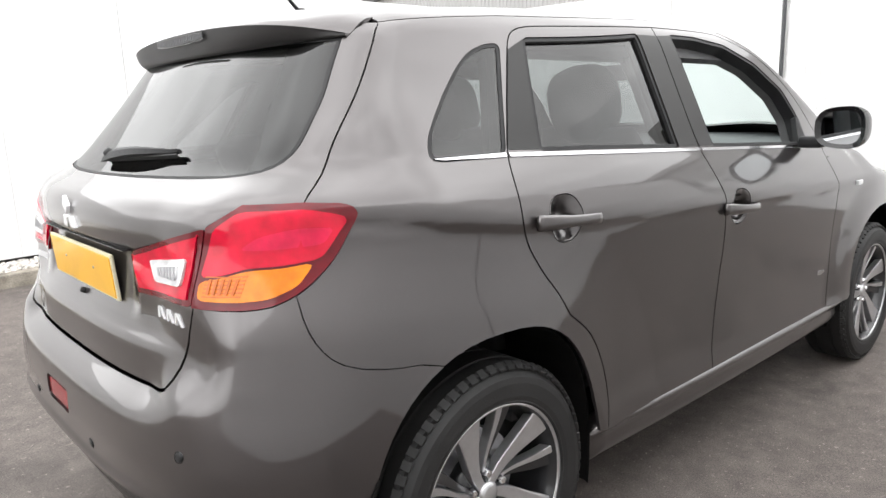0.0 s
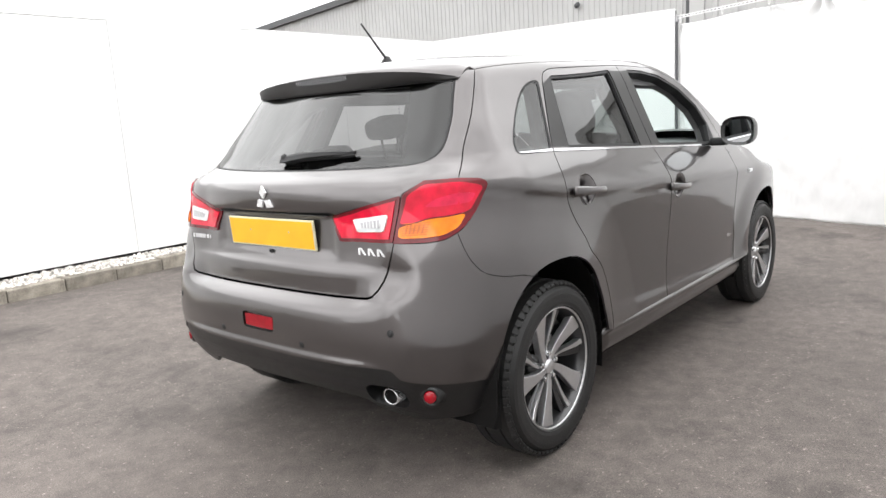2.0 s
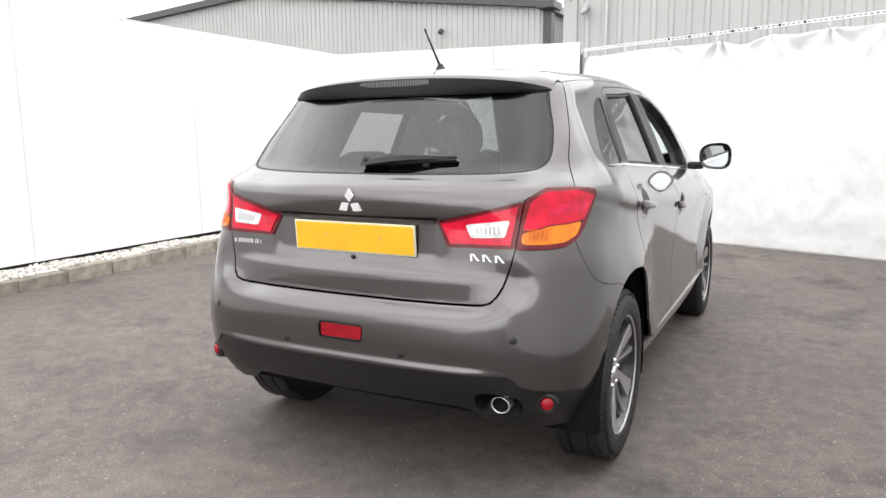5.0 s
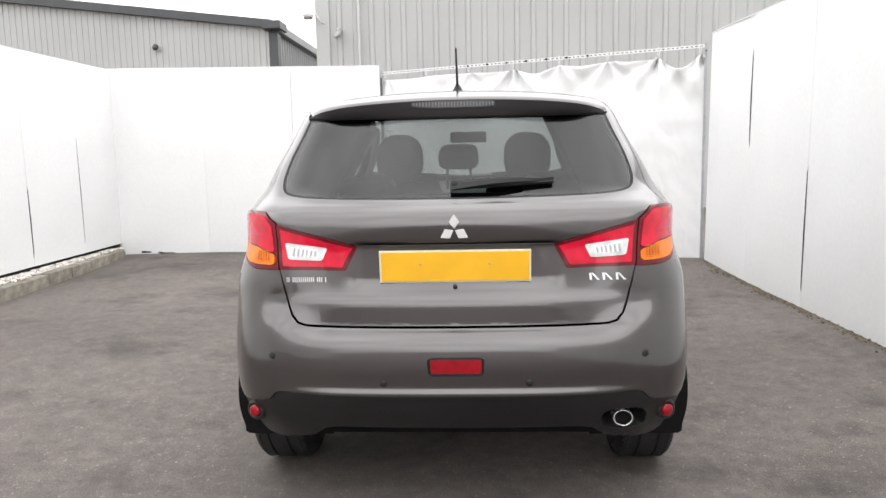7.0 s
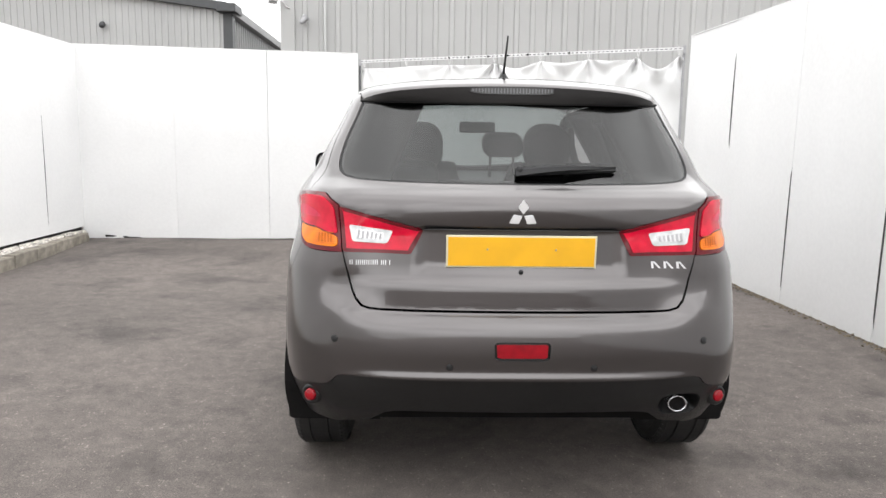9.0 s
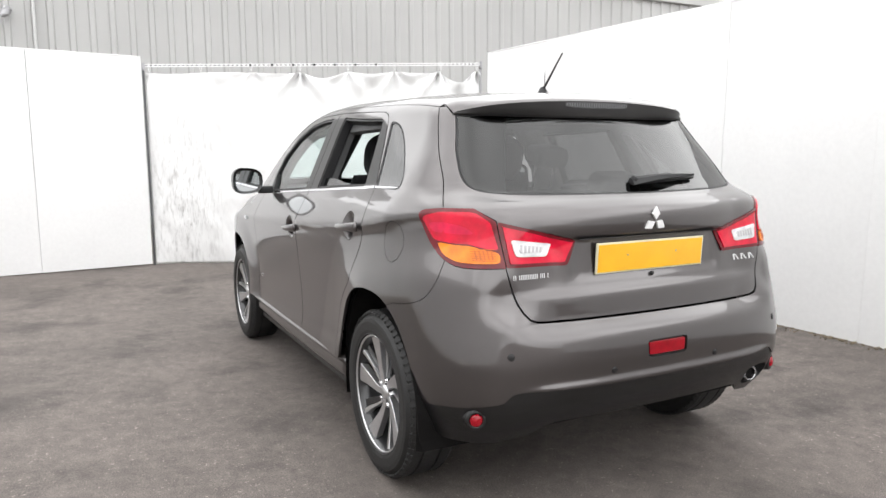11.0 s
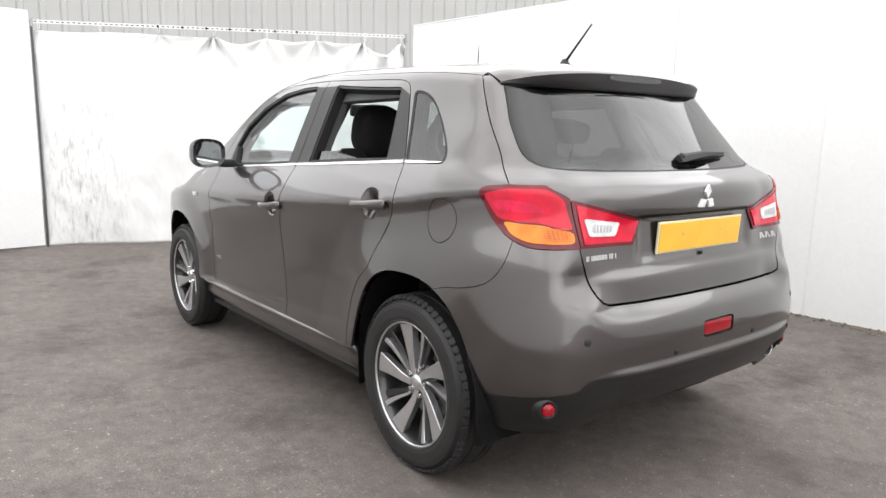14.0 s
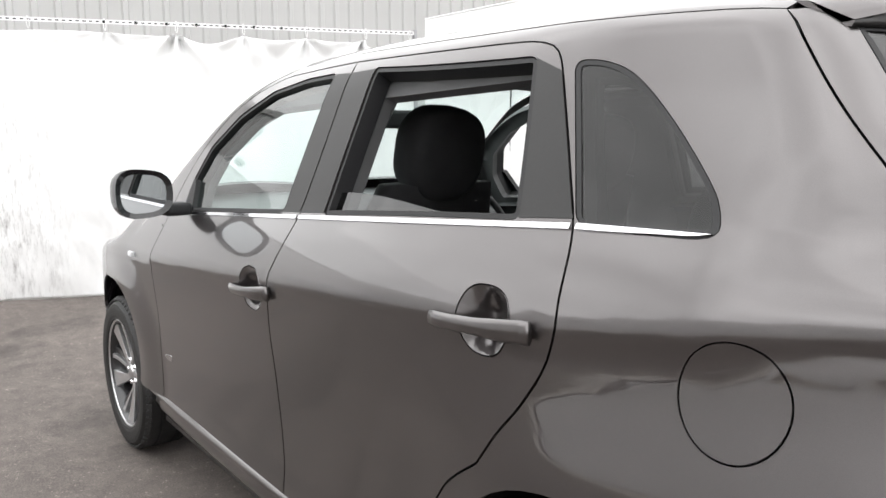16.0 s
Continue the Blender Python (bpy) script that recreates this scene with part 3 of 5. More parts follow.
def pchip(*pts):
    """A smooth curve through (x, y) knots that never overshoots."""
    xs, ys = np.array([p[0] for p in pts], float), np.array([p[1] for p in pts], float)
    h, d = np.diff(xs), np.diff(ys) / np.diff(xs)
    m = np.zeros(len(xs))
    m[0], m[-1] = d[0], d[-1]
    for i in range(1, len(xs) - 1):
        if d[i - 1] * d[i] > 0:
            w1, w2 = 2 * h[i] + h[i - 1], h[i] + 2 * h[i - 1]
            m[i] = (w1 + w2) / (w1 / d[i - 1] + w2 / d[i])

    def at(x):
        x = np.clip(np.asarray(x, float), xs[0], xs[-1])
        i = np.clip(np.searchsorted(xs, x) - 1, 0, len(h) - 1)
        t = (x - xs[i]) / h[i]
        return (2 * t**3 - 3 * t**2 + 1) * ys[i] + (t**3 - 2 * t**2 + t) * h[i] * m[i] + (-2 * t**3 + 3 * t**2) * ys[i + 1] + (t**3 - t**2) * h[i] * m[i + 1]

    return at


def step(a, b, x):
    t = np.clip((np.asarray(x, float) - a) / (b - a), 0, 1)
    return t * t * (3 - 2 * t)


def smax(a, b, k):
    h = np.clip(k - np.abs(a - b), 0, None) / k
    return np.maximum(a, b) + h * h * k / 4


def soft(fn, lo, hi, sigma):
    """The same curve with its kinks rounded off over sigma."""
    d = sigma / 12
    xs = np.arange(lo - 4 * sigma, hi + 4 * sigma, d)
    k = np.exp(-0.5 * (np.arange(-48, 49) / 12) ** 2)
    ys = np.convolve(np.pad(fn(xs), 48, mode="edge"), k / k.sum(), mode="valid")
    return lambda x: np.interp(x, xs, ys)


WIDTH = pchip((-0.9, 0.80), (-0.5, 0.843), (-0.2, 0.860), (0.2, 0.874), (0.8, 0.882), (2.0, 0.884), (2.5, 0.878), (2.9, 0.85), (3.3, 0.78), (3.7, 0.68))
SHOULDER = ((1.018, 0.0050), (1.034, 0.0050), (1.06, 0.0135), (1.10, 0.031), (1.15, 0.056), (1.192, 0.080), (1.30, 0.127), (1.45, 0.193), (1.54, 0.235), (1.62, 0.29), (1.72, 0.42))
INSET = pchip((0.10, 0.10), (0.25, 0.06), (0.33, 0.03), (0.42, 0.012), (0.46, 0.017), (0.53, 0.029), (0.63, 0.0335), (0.76, 0.0310), (0.86, 0.0235), (0.93, 0.0155), (0.985, 0.0100), (1.0, 0.0088), *SHOULDER)
HAUNCH = pchip((0.10, 0.10), (0.25, 0.06), (0.33, 0.03), (0.42, 0.008), (0.60, 0.0), (0.72, 0.0), (0.80, 0.0038), (0.87, 0.0115), (0.93, 0.0165), (0.972, 0.0170), (1.0, 0.0128), *SHOULDER)
BACK_LOW = ((0.20, -0.54), (0.30, -0.63), (0.37, -0.690), (0.44, -0.728), (0.495, -0.750), (0.506, -0.759), (0.517, -0.760), (0.535, -0.753), (0.60, -0.758))
BACK_EDGE = ((0.20, -0.54), (0.30, -0.64), (0.37, -0.700), (0.43, -0.732), (0.47, -0.746), (0.52, -0.752), (0.60, -0.758))
BACK_TOP = ((1.04, -0.668), (1.08, -0.672), (1.115, -0.662), (1.14, -0.632), (1.158, -0.598), (1.18, -0.570), (1.25, -0.502), (1.35, -0.413), (1.45, -0.331), (1.55, -0.245), (1.65, -0.13))
BACK_MID = pchip(*BACK_LOW, (0.665, -0.753), (0.684, -0.748), (0.697, -0.739), (0.711, -0.723), (0.723, -0.706), (0.731, -0.694), (0.77, -0.691), (0.812, -0.688), (0.826, -0.682), (0.842, -0.669), (0.90, -0.660), (1.0, -0.658), *BACK_TOP)
BACK_END = pchip(*BACK_EDGE, (0.65, -0.757), (0.715, -0.754), (0.737, -0.748), (0.757, -0.734), (0.787, -0.712), (0.811, -0.700), (0.840, -0.696), (0.90, -0.699), (0.95, -0.702), (1.04, -0.700), (1.08, -0.700), (1.115, -0.688), (1.14, -0.655), (1.158, -0.615), *BACK_TOP[5:])
BACK_CORNER = pchip(*BACK_EDGE, (0.66, -0.754), (0.75, -0.740), (0.85, -0.717), (0.95, -0.704), (1.04, -0.700), (1.08, -0.700), (1.115, -0.688), (1.14, -0.655), (1.158, -0.615), *BACK_TOP[5:])
NOSE = pchip((0.15, 3.30), (0.3, 3.42), (0.5, 3.50), (0.7, 3.52), (0.85, 3.47), (0.95, 3.38), (1.1, 3.2))
CREST = pchip((-0.6, 1.48), (-0.4, 1.525), (-0.2, 1.560), (0, 1.587), (0.3, 1.610), (0.7, 1.626), (1.1, 1.637), (1.4, 1.632), (1.6, 1.609), (1.8, 1.556), (2.0, 1.464), (2.2, 1.34), (2.4, 1.195), (2.54, 1.075), (2.62, 1.04), (2.85, 0.995), (3.1, 0.94), (3.3, 0.86), (3.5, 0.70), (3.7, 0.5))
WIDTH = soft(WIDTH, -0.9, 3.7, 0.04)
INSET, HAUNCH = soft(INSET, 0.10, 1.72, 0.007), soft(HAUNCH, 0.10, 1.72, 0.007)
BACK_MID, BACK_END = soft(BACK_MID, 0.20, 1.65, 0.004), soft(BACK_END, 0.20, 1.65, 0.005)
CREST = soft(CREST, -0.6, 3.7, 0.03)
AXLE_R, AXLE_F, HUB_Z, ARCH_R = 0.0, 2.67, 0.345, 0.381


def side_y(x, z):
    zeta = z + 0.045 * np.clip(x, -0.5, 2.4) - 0.055 * step(0.35, -0.45, x) * step(1.22, 1.09, z)
    q = step(0.50, 0.02, x)
    w = WIDTH(x) - INSET(zeta) * (1 - q) - HAUNCH(zeta) * q - 0.026 * step(0.35, -0.2, x) * step(1.18, 1.42, z)
    w = w - 0.015 * step(-0.12, -0.36, x) * step(0.980, 1.016, zeta) * step(1.30, 1.16, z)
    w = w - 0.024 * step(-0.12, -0.42, x) * step(0.84, 1.05, z)
    for ax, reach, high in ((AXLE_R - 0.02, 0.74, 0.026), (AXLE_F, 0.66, 0.026)):
        r = np.hypot(x - ax, z - HUB_Z)
        w = w + high * (1 - 0.55 * step(-0.20, -0.48, x)) * (step(reach, 0.43, r) if ax > 1 else np.clip((reach - r) / 0.32, 0, 1) ** 1.25) * step(0.10, 0.3, z)
    return w


def back_x(y, z):
    a = np.abs(y)
    mid = BACK_MID(z)
    mid = mid + 0.011 * step(0.375, 0.335, a) * step(0.845, 0.895, z) * step(1.024, 1.008, z)
    end = BACK_END(z)
    end = end + (BACK_CORNER(z) - end) * step(0.62, 0.73, a)
    t = step(0.44, 0.65, a)
    return mid * (1 - t) + end * t + (0.062 - 0.016 * step(0.80, 0.50, z) + 0.042 * step(0.85, 1.08, z)) * (a / 0.64) ** (2 + step(1.17, 1.02, z)) + 0.02 * (a / 0.7) ** 6


def roof_z(x, y):
    a = np.abs(y)
    bow = 0.12 * step(1.1, 1.8, x) * (1 - step(2.3, 2.5, x))
    return CREST(x + bow * (a / 0.7) ** 2) - (0.052 - 0.02 * step(1.2, 1.8, x)) * (a / 0.62) ** 2.2


def skin(x, y, z):
    """Negative inside the bodywork."""
    a = np.abs(y)
    f = smax(a - side_y(x, z), back_x(y, z) - x, 0.17 - 0.045 * step(1.12, 1.34, z))
    f = smax(f, x - NOSE(z) + 0.22 * (a / 0.8) ** 2, 0.30)
    return smax(f, z - roof_z(x, y), 0.05)


def solve(fn, lo, hi):
    lo, hi = np.array(lo, float), np.array(hi, float)
    for _ in range(42):
        mid = (lo + hi) / 2
        out = fn(mid) > 0
        hi, lo = np.where(out, mid, hi), np.where(out, lo, mid)
    return (lo + hi) / 2


PR, PF, Q = 1.0, 2.2, math.pi / 2
UEND = Q + (PF - PR) + Q


def wrap(u, z):
    """Chart round the car at height z: u = 0 is the middle of the tail, the nose is at UEND; negative u is the right side."""
    u, z = np.asarray(u, float), np.asarray(z, float)
    a = np.abs(u)
    th = np.clip(a, 0, Q)
    tf = np.clip(a - Q - (PF - PR), 0, Q)
    ox = PR + np.clip(a - Q, 0, PF - PR)
    dx = np.where(a < Q, -np.cos(th), np.sin(tf))
    dy = np.where(a < Q, np.sin(th), np.cos(tf))
    s = solve(lambda s: skin(ox + s * dx, s * dy, z), np.full(a.shape, 0.02), np.full(a.shape, 2.6))
    return np.stack([ox + s * dx, np.sign(u) * s * dy, z], -1)


def lid(x, y):
    """Chart from above."""
    x, y = np.asarray(x, float), np.asarray(y, float)
    z = solve(lambda z: skin(x, y, z), np.full(x.shape, 0.45), np.full(x.shape, 2.0))
    return np.stack([x, y, z], -1)


def normals(p):
    e = 0.004
    g = np.stack([skin(*(p + d).T) - skin(*(p - d).T) for d in np.eye(3) * e], -1)
    return g / np.maximum(np.linalg.norm(g, axis=-1, keepdims=True), 1e-9)


def us(x, z):
    """Chart place of a point given by its x and height on the left side."""
    y = float(solve(lambda y: skin(np.array([x]), y, np.array([z])), [0.02], [1.3])[0])
    if x < PR:
        return (math.atan2(y, PR - x), z)
    return (Q + x - PR, z) if x < PF else (Q + PF - PR + math.atan2(x - PF, y), z)


def ur(y, z):
    """Chart place of a point given by its y and height on the tail."""
    s = float(solve(lambda s: skin(PR - s, np.array([abs(y)]), np.array([z])), [0.02], [2.5])[0])
    return (math.copysign(math.atan2(abs(y), s), y), z)


def curve(pts, gap=0.02):
    """A smooth dense line through chart places."""
    p = [np.array(q) for q in pts]
    out = []
    for i in range(len(p) - 1):
        a, b, c, d = p[max(i - 1, 0)], p[i], p[i + 1], p[min(i + 2, len(p) - 1)]
        m = max(2, int(np.linalg.norm(c - b) / gap))
        m0, m1 = (c - a) / 2, (d - b) / 2
        sc = np.linalg.norm(c - b)
        for mm in (m0, m1):
            k = np.linalg.norm(mm)
            if k > sc:
                mm *= sc / k
        for t in np.arange(m) / m:
            out.append(tuple((2 * t**3 - 3 * t**2 + 1) * b + (t**3 - 2 * t**2 + t) * m0 + (-2 * t**3 + 3 * t**2) * c + (t**3 - t**2) * m1))
    return out + [tuple(p[-1])]


def line(pts, gap=0.02):
    out = []
    for a, b in zip(pts, pts[1:]):
        a, b = np.array(a), np.array(b)
        m = max(1, int(np.linalg.norm(b - a) / gap))
        out += [tuple(a + (b - a) * t / m) for t in range(m)]
    return out + [tuple(pts[-1])]


def loop(*runs):
    """Joins runs of places end to end, and drops doubles."""
    out = []
    for r in runs:
        for p in r:
            if not out or math.dist(out[-1], p) > 0.004:
                out.append(tuple(p))
    while math.dist(out[0], out[-1]) < 0.004:
        out.pop()
    return out


def rounded(pts, r=0.03, gap=0.015):
    """A closed outline with its corners rounded by r."""
    out, m = [], len(pts)
    for i in range(m):
        a, b, c = (np.array(pts[(i + k) % m], float) for k in (-1, 0, 1))
        ra = min(r, np.linalg.norm(a - b) * 0.45)
        rc = min(r, np.linalg.norm(c - b) * 0.45)
        p, q = b + (a - b) / np.linalg.norm(a - b) * ra, b + (c - b) / np.linalg.norm(c - b) * rc
        for t in np.linspace(0, 1, 6):
            out.append(tuple((1 - t) ** 2 * p + 2 * t * (1 - t) * b + t**2 * q))
    return loop(line(out + [out[0]], gap))


def area2(p):
    q = np.array(p)
    return float(np.sum(q[:, 0] * np.roll(q[:, 1], -1) - q[:, 1] * np.roll(q[:, 0], -1)))


def shrink(p, g, chart=None):
    """Moves a closed outline on a chart inwards by g metres."""
    q = np.array(p if area2(p) > 0 else p[::-1])
    e, chart = 0.004, chart or wrap
    base = chart(q[:, 0], q[:, 1])
    su = np.maximum(np.linalg.norm(chart(q[:, 0] + e, q[:, 1]) - base, axis=1) / e, 0.3)
    sv = np.maximum(np.linalg.norm(chart(q[:, 0], q[:, 1] - e) - base, axis=1) / e, 0.3)
    t = np.roll(q, -1, 0) - np.roll(q, 1, 0)
    t = np.stack([t[:, 0] * su, t[:, 1] * sv], -1)
    t /= np.maximum(np.linalg.norm(t, axis=1, keepdims=True), 1e-9)
    return [tuple(v) for v in q + g * np.stack([-t[:, 1] / np.minimum(su, 4), t[:, 0] / np.minimum(sv, 4)], -1)]


def inside(pts, poly):
    pts, q = np.asarray(pts), np.array(poly)
    x, y = pts[:, 0:1], pts[:, 1:2]
    a, b = q, np.roll(q, -1, 0)
    cross = ((a[:, 1] > y) != (b[:, 1] > y)) & (x < (b[:, 0] - a[:, 0]) * (y - a[:, 1]) / (b[:, 1] - a[:, 1] + 1e-12) + a[:, 0])
    return cross.sum(1) % 2 == 1


def panel(name, outline, material, parent, holes=(), chart=wrap, gap=0.002, lift=0.0, thick=0.012, grid=0.03, label="", mirror=False, shaped=None, tall=None):
    """A curved sheet cut from the master surface by an outline, with holes, a turned-in edge and true normals."""
    outer = shrink(outline, gap, chart)
    rings = [outer] + [shrink(h, -gap, chart)[::-1] for h in holes]
    q = np.array(outer)
    (x0, y0), (x1, y1) = q.min(0), q.max(0)
    gz = tall or grid
    gx, gy = np.meshgrid(np.arange(x0 + grid / 2, x1, grid), np.arange(y0 + gz / 2, y1, gz))
    pts = np.stack([gx.ravel(), gy.ravel()], -1)
    keep = inside(pts, outer)
    for h in rings[1:]:
        keep &= ~inside(pts, h)
    edge = np.concatenate([np.array(r) for r in rings])
    if len(pts[keep]):
        pts = pts[keep]
        near = np.concatenate([np.min(np.linalg.norm(c[:, None, :] - edge[None], axis=2), axis=1) for c in np.array_split(pts, len(pts) // 1500 + 1)])
        pts = pts[near > min(grid, gz) * 0.45]
    else:
        pts = pts[:0]
    allp = np.concatenate([edge, pts])
    edges, k = [], 0
    for r in rings:
        edges += [(k + i, k + (i + 1) % len(r)) for i in range(len(r))]
        k += len(r)
    vv, ee, ff, *_ = delaunay_2d_cdt([Vector(p) for p in allp], edges, [], 0, 1e-6)
    flat = np.array([tuple(v) for v in vv])
    tri = np.array([tuple(t) for t in ff if len(t) == 3])
    mid = flat[tri].mean(1)
    ok = inside(mid, outer)
    for h in rings[1:]:
        ok &= ~inside(mid, h)
    tri = tri[ok]
    p3 = chart(flat[:, 0], flat[:, 1])
    nn = normals(p3)
    if shaped is not None:
        lifts = shaped(flat, edge)
        p3 = p3 + nn * lifts[:, None]
        acc = np.zeros_like(p3)
        for t in tri:
            fn = np.cross(p3[t[1]] - p3[t[0]], p3[t[2]] - p3[t[0]])
            fn = fn if np.dot(fn, nn[t[0]]) > 0 else -fn
            for i in t:
                acc[i] += fn
        nn = acc / np.maximum(np.linalg.norm(acc, axis=1, keepdims=True), 1e-12)
    p3 = p3 + nn * lift
    # edges used once make the rim
    count = {}
    for t in tri:
        for a, b in ((t[0], t[1]), (t[1], t[2]), (t[2], t[0])):
            count[(a, b)] = 1
    border = [e for e in count if (e[1], e[0]) not in count]
    used = sorted({i for e in border for i in e})
    slot = {i: len(p3) + j for j, i in enumerate(used)}
    slot2 = {i: len(p3) + len(used) + j for j, i in enumerate(used)}
    out2 = {i: np.zeros(3) for i in used}
    for a, b in border:
        d = np.cross(p3[b] - p3[a], (nn[a] + nn[b]) / 2)
        for i in (a, b):
            out2[i] = out2[i] + d
    od = np.array([out2[i] for i in used])
    od /= np.maximum(np.linalg.norm(od, axis=1, keepdims=True), 1e-9)
    verts = np.concatenate([p3, p3[used], p3[used] - nn[used] * thick])
    norm = np.concatenate([nn, od, od])
    faces = [tuple(t) for t in tri] + [(slot[b], slot[a], slot2[a], slot2[b]) for a, b in border]
    # chart orientation: make the faces look outwards
    t = tri[len(tri) // 2]
    fn = np.cross(p3[t[1]] - p3[t[0]], p3[t[2]] - p3[t[0]])
    flip = np.dot(fn, nn[t[0]]) < 0
    if flip:
        norm[len(p3):] = -norm[len(p3):]
        faces = [f[::-1] for f in faces]
    if mirror:
        verts = verts * [1, -1, 1]
        norm = norm * [1, -1, 1]
        faces = [f[::-1] for f in faces]
    live = sorted({i for f in faces for i in f})
    remap = {o: k for k, o in enumerate(live)}
    me = mesh_of(name, verts[live], [[remap[i] for i in f] for f in faces], material, True)
    me.normals_split_custom_set_from_vertices([tuple(v) for v in norm[live]])
    return part(name, me, None, parent, label)


def both(name, outline, material, parents, **kw):
    """The same panel on the left and on the right side."""
    return [panel(name, outline, material, parents[0], **kw), panel(name, outline, material, parents[1], mirror=True, **kw)]


def on_skin(u, z, lift=0.0):
    """A frame on the surface at a chart place: x along u, z up the surface, y inwards."""
    p = wrap(np.array([u]), np.array([z]))
    nn = normals(p)[0]
    nv = Vector(nn)
    up = (Vector((0, 0, 1)) - nv * nv.z).normalized()
    side = up.cross(-nv).normalized()
    m = Matrix((side, -nv, up)).transposed().to_4x4()
    m.translation = Vector(p[0]) + nv * lift
    return m


car = thing("car", "grey-brown metallic compact crossover with five doors, parked, two windows down", "car")


def belt(x):
    return 1.192 - 0.045 * x


def rail_z(x):
    """Height at which the side turns into the roof."""
    z = 1.45
    for _ in range(60):
        y = float(side_y(np.array([x]), np.array([z]))[0])
        z = 0.6 * z + 0.4 * (float(roof_z(np.array([x]), np.array([y]))[0]) - 0.016)
    return z


# seams, left side
LA, LB, LC, LD = ur(0.618, 0.926), ur(0.634, 1.086), ur(0.686, 1.125), us(-0.440, 1.126)
LE, LF = us(-0.376, 1.121), us(-0.482, 0.950)
lamp_top = line([LB, LC, LD, LE])
lamp_front = curve([LE, us(-0.355, 1.114), us(-0.347, 1.100), us(-0.356, 1.079), us(-0.400, 1.013), us(-0.450, 0.970), LF])
lamp_low = curve([LF, us(-0.525, 0.932), ur(0.717, 0.926), LA])
gate_top = us(-0.118, 1.503)
gate_gap = curve([LD, us(-0.395, 1.160), us(-0.335, 1.222), us(-0.248, 1.330), us(-0.155, 1.455), gate_top])
gate_low = curve([ur(0.0, 0.7345), ur(0.25, 0.7352), ur(0.485, 0.7370), ur(0.548, 0.750), ur(0.582, 0.80), ur(0.604, 0.87), LA])
bump_top = curve([ur(0.0, 0.729), ur(0.25, 0.7297), ur(0.485, 0.732), ur(0.551, 0.7465), ur(0.586, 0.798), ur(0.6065, 0.87), LA])
bump_seam = curve([LF, us(-0.478, 0.88), us(-0.445, 0.822), us(-0.39, 0.793), us(-0.30, 0.774), us(-0.215, 0.768)])
rail_edge = curve([gate_top] + [us(x, rail_z(x)) for x in (-0.03, 0.1, 0.3, 0.7, 1.05, 1.3, 1.5, 1.7, 1.9, 2.05, 2.19)], 0.03)


def clipped(x, z, room=0.03):
    return us(x, min(z, rail_z(x) - room))


frame_front = curve([us(2.06, 0.40), us(2.09, 0.60), us(2.07, 0.90), us(2.03, 1.05), clipped(2.035, 1.13), clipped(1.93, 1.318), clipped(1.74, 1.462, 0.026), clipped(1.50, 1.54, 0.026), clipped(1.28, 1.566, 0.026), clipped(1.02, 1.566, 0.026)])
door_gap = curve([clipped(1.02, 1.566, 0.026), us(1.015, 1.32), us(1.025, belt(1.025)), us(1.060, 1.02), us(1.085, 0.92), us(1.100, 0.80), us(1.080, 0.60), us(1.045, 0.40)])
frame_rear = loop(curve([clipped(1.02, 1.566, 0.026), clipped(0.75, 1.550, 0.026), clipped(0.50, 1.530, 0.028), clipped(0.345, 1.514, 0.03), clipped(0.285, 1.497, 0.035), us(0.255, 1.468), us(0.205, 1.37), us(0.15, 1.26), us(0.113, 1.185), us(0.088, 1.08), us(0.105, 0.98), us(0.152, 0.90), us(0.205, 0.835), us(0.252, 0.768)]), curve([us(0.252, 0.768), us(0.35, 0.690), us(0.408, 0.59), us(0.425, 0.49), us(0.405, 0.40)]))


def arch_at(ax, a, more=0.0):
    """A place on the squarish wheel arch at angle a, or that far outside it."""
    c, q = math.cos(radians(a)), math.sin(radians(a))
    return (ax + (ARCH_R + more) * math.copysign(abs(c) ** 0.84, c), HUB_Z + 0.012 + (ARCH_R + 0.047 + more) * math.copysign(abs(q) ** 0.84, q))


def arch(ax, a0, a1, m=28):
    return [us(*arch_at(ax, a0 + (a1 - a0) * k / m)) for k in range(m + 1)]


arch_rear = arch(-0.014, 5, 175)
arch_front = arch(AXLE_F, 5, 175)
seam_hit = min(range(len(arch_rear)), key=lambda i: math.dist(arch_rear[i], bump_seam[-1]))
bump_seam = bump_seam[:-1] + [arch_rear[seam_hit]]

# body side with quarter panel and roof rail
q_glass = rounded([us(0.222, 1.462), us(0.165, 1.458), us(0.105, 1.437), us(0.048, 1.395), us(-0.015, 1.338), us(-0.072, 1.282), us(-0.118, 1.232), us(-0.138, 1.184), us(0.106, 1.184)], 0.024)
fuel = [us(-0.190 + 0.070 * math.cos(a), 0.992 + 0.076 * math.sin(a)) for a in np.linspace(0, 2 * math.pi, 40, endpoint=False)]
side_out = loop(rail_edge, line([rail_edge[-1], us(2.16, 1.05), us(2.06, 1.055), us(2.03, 1.05)]), frame_front[[i for i, p in enumerate(frame_front) if p[1] > 1.05][0]:], frame_rear, line([us(0.405, 0.40), arch_rear[0]]), arch_rear[:seam_hit + 1], bump_seam[::-1], lamp_front[::-1], line([LE, LD]), gate_gap)
fuel_side = panel("body_side", side_out, M["paint"], car, holes=[q_glass, fuel], grid=0.010, tall=0.016, gap=0.0018, thick=0.010)
panel("body_side", side_out, M["paint"], car, holes=[q_glass], mirror=True, grid=0.010, tall=0.016, gap=0.0018, thick=0.010)
panel("fuel_flap", fuel, M["paint"], fuel_side, gap=0.0010, label="round fuel filler flap")

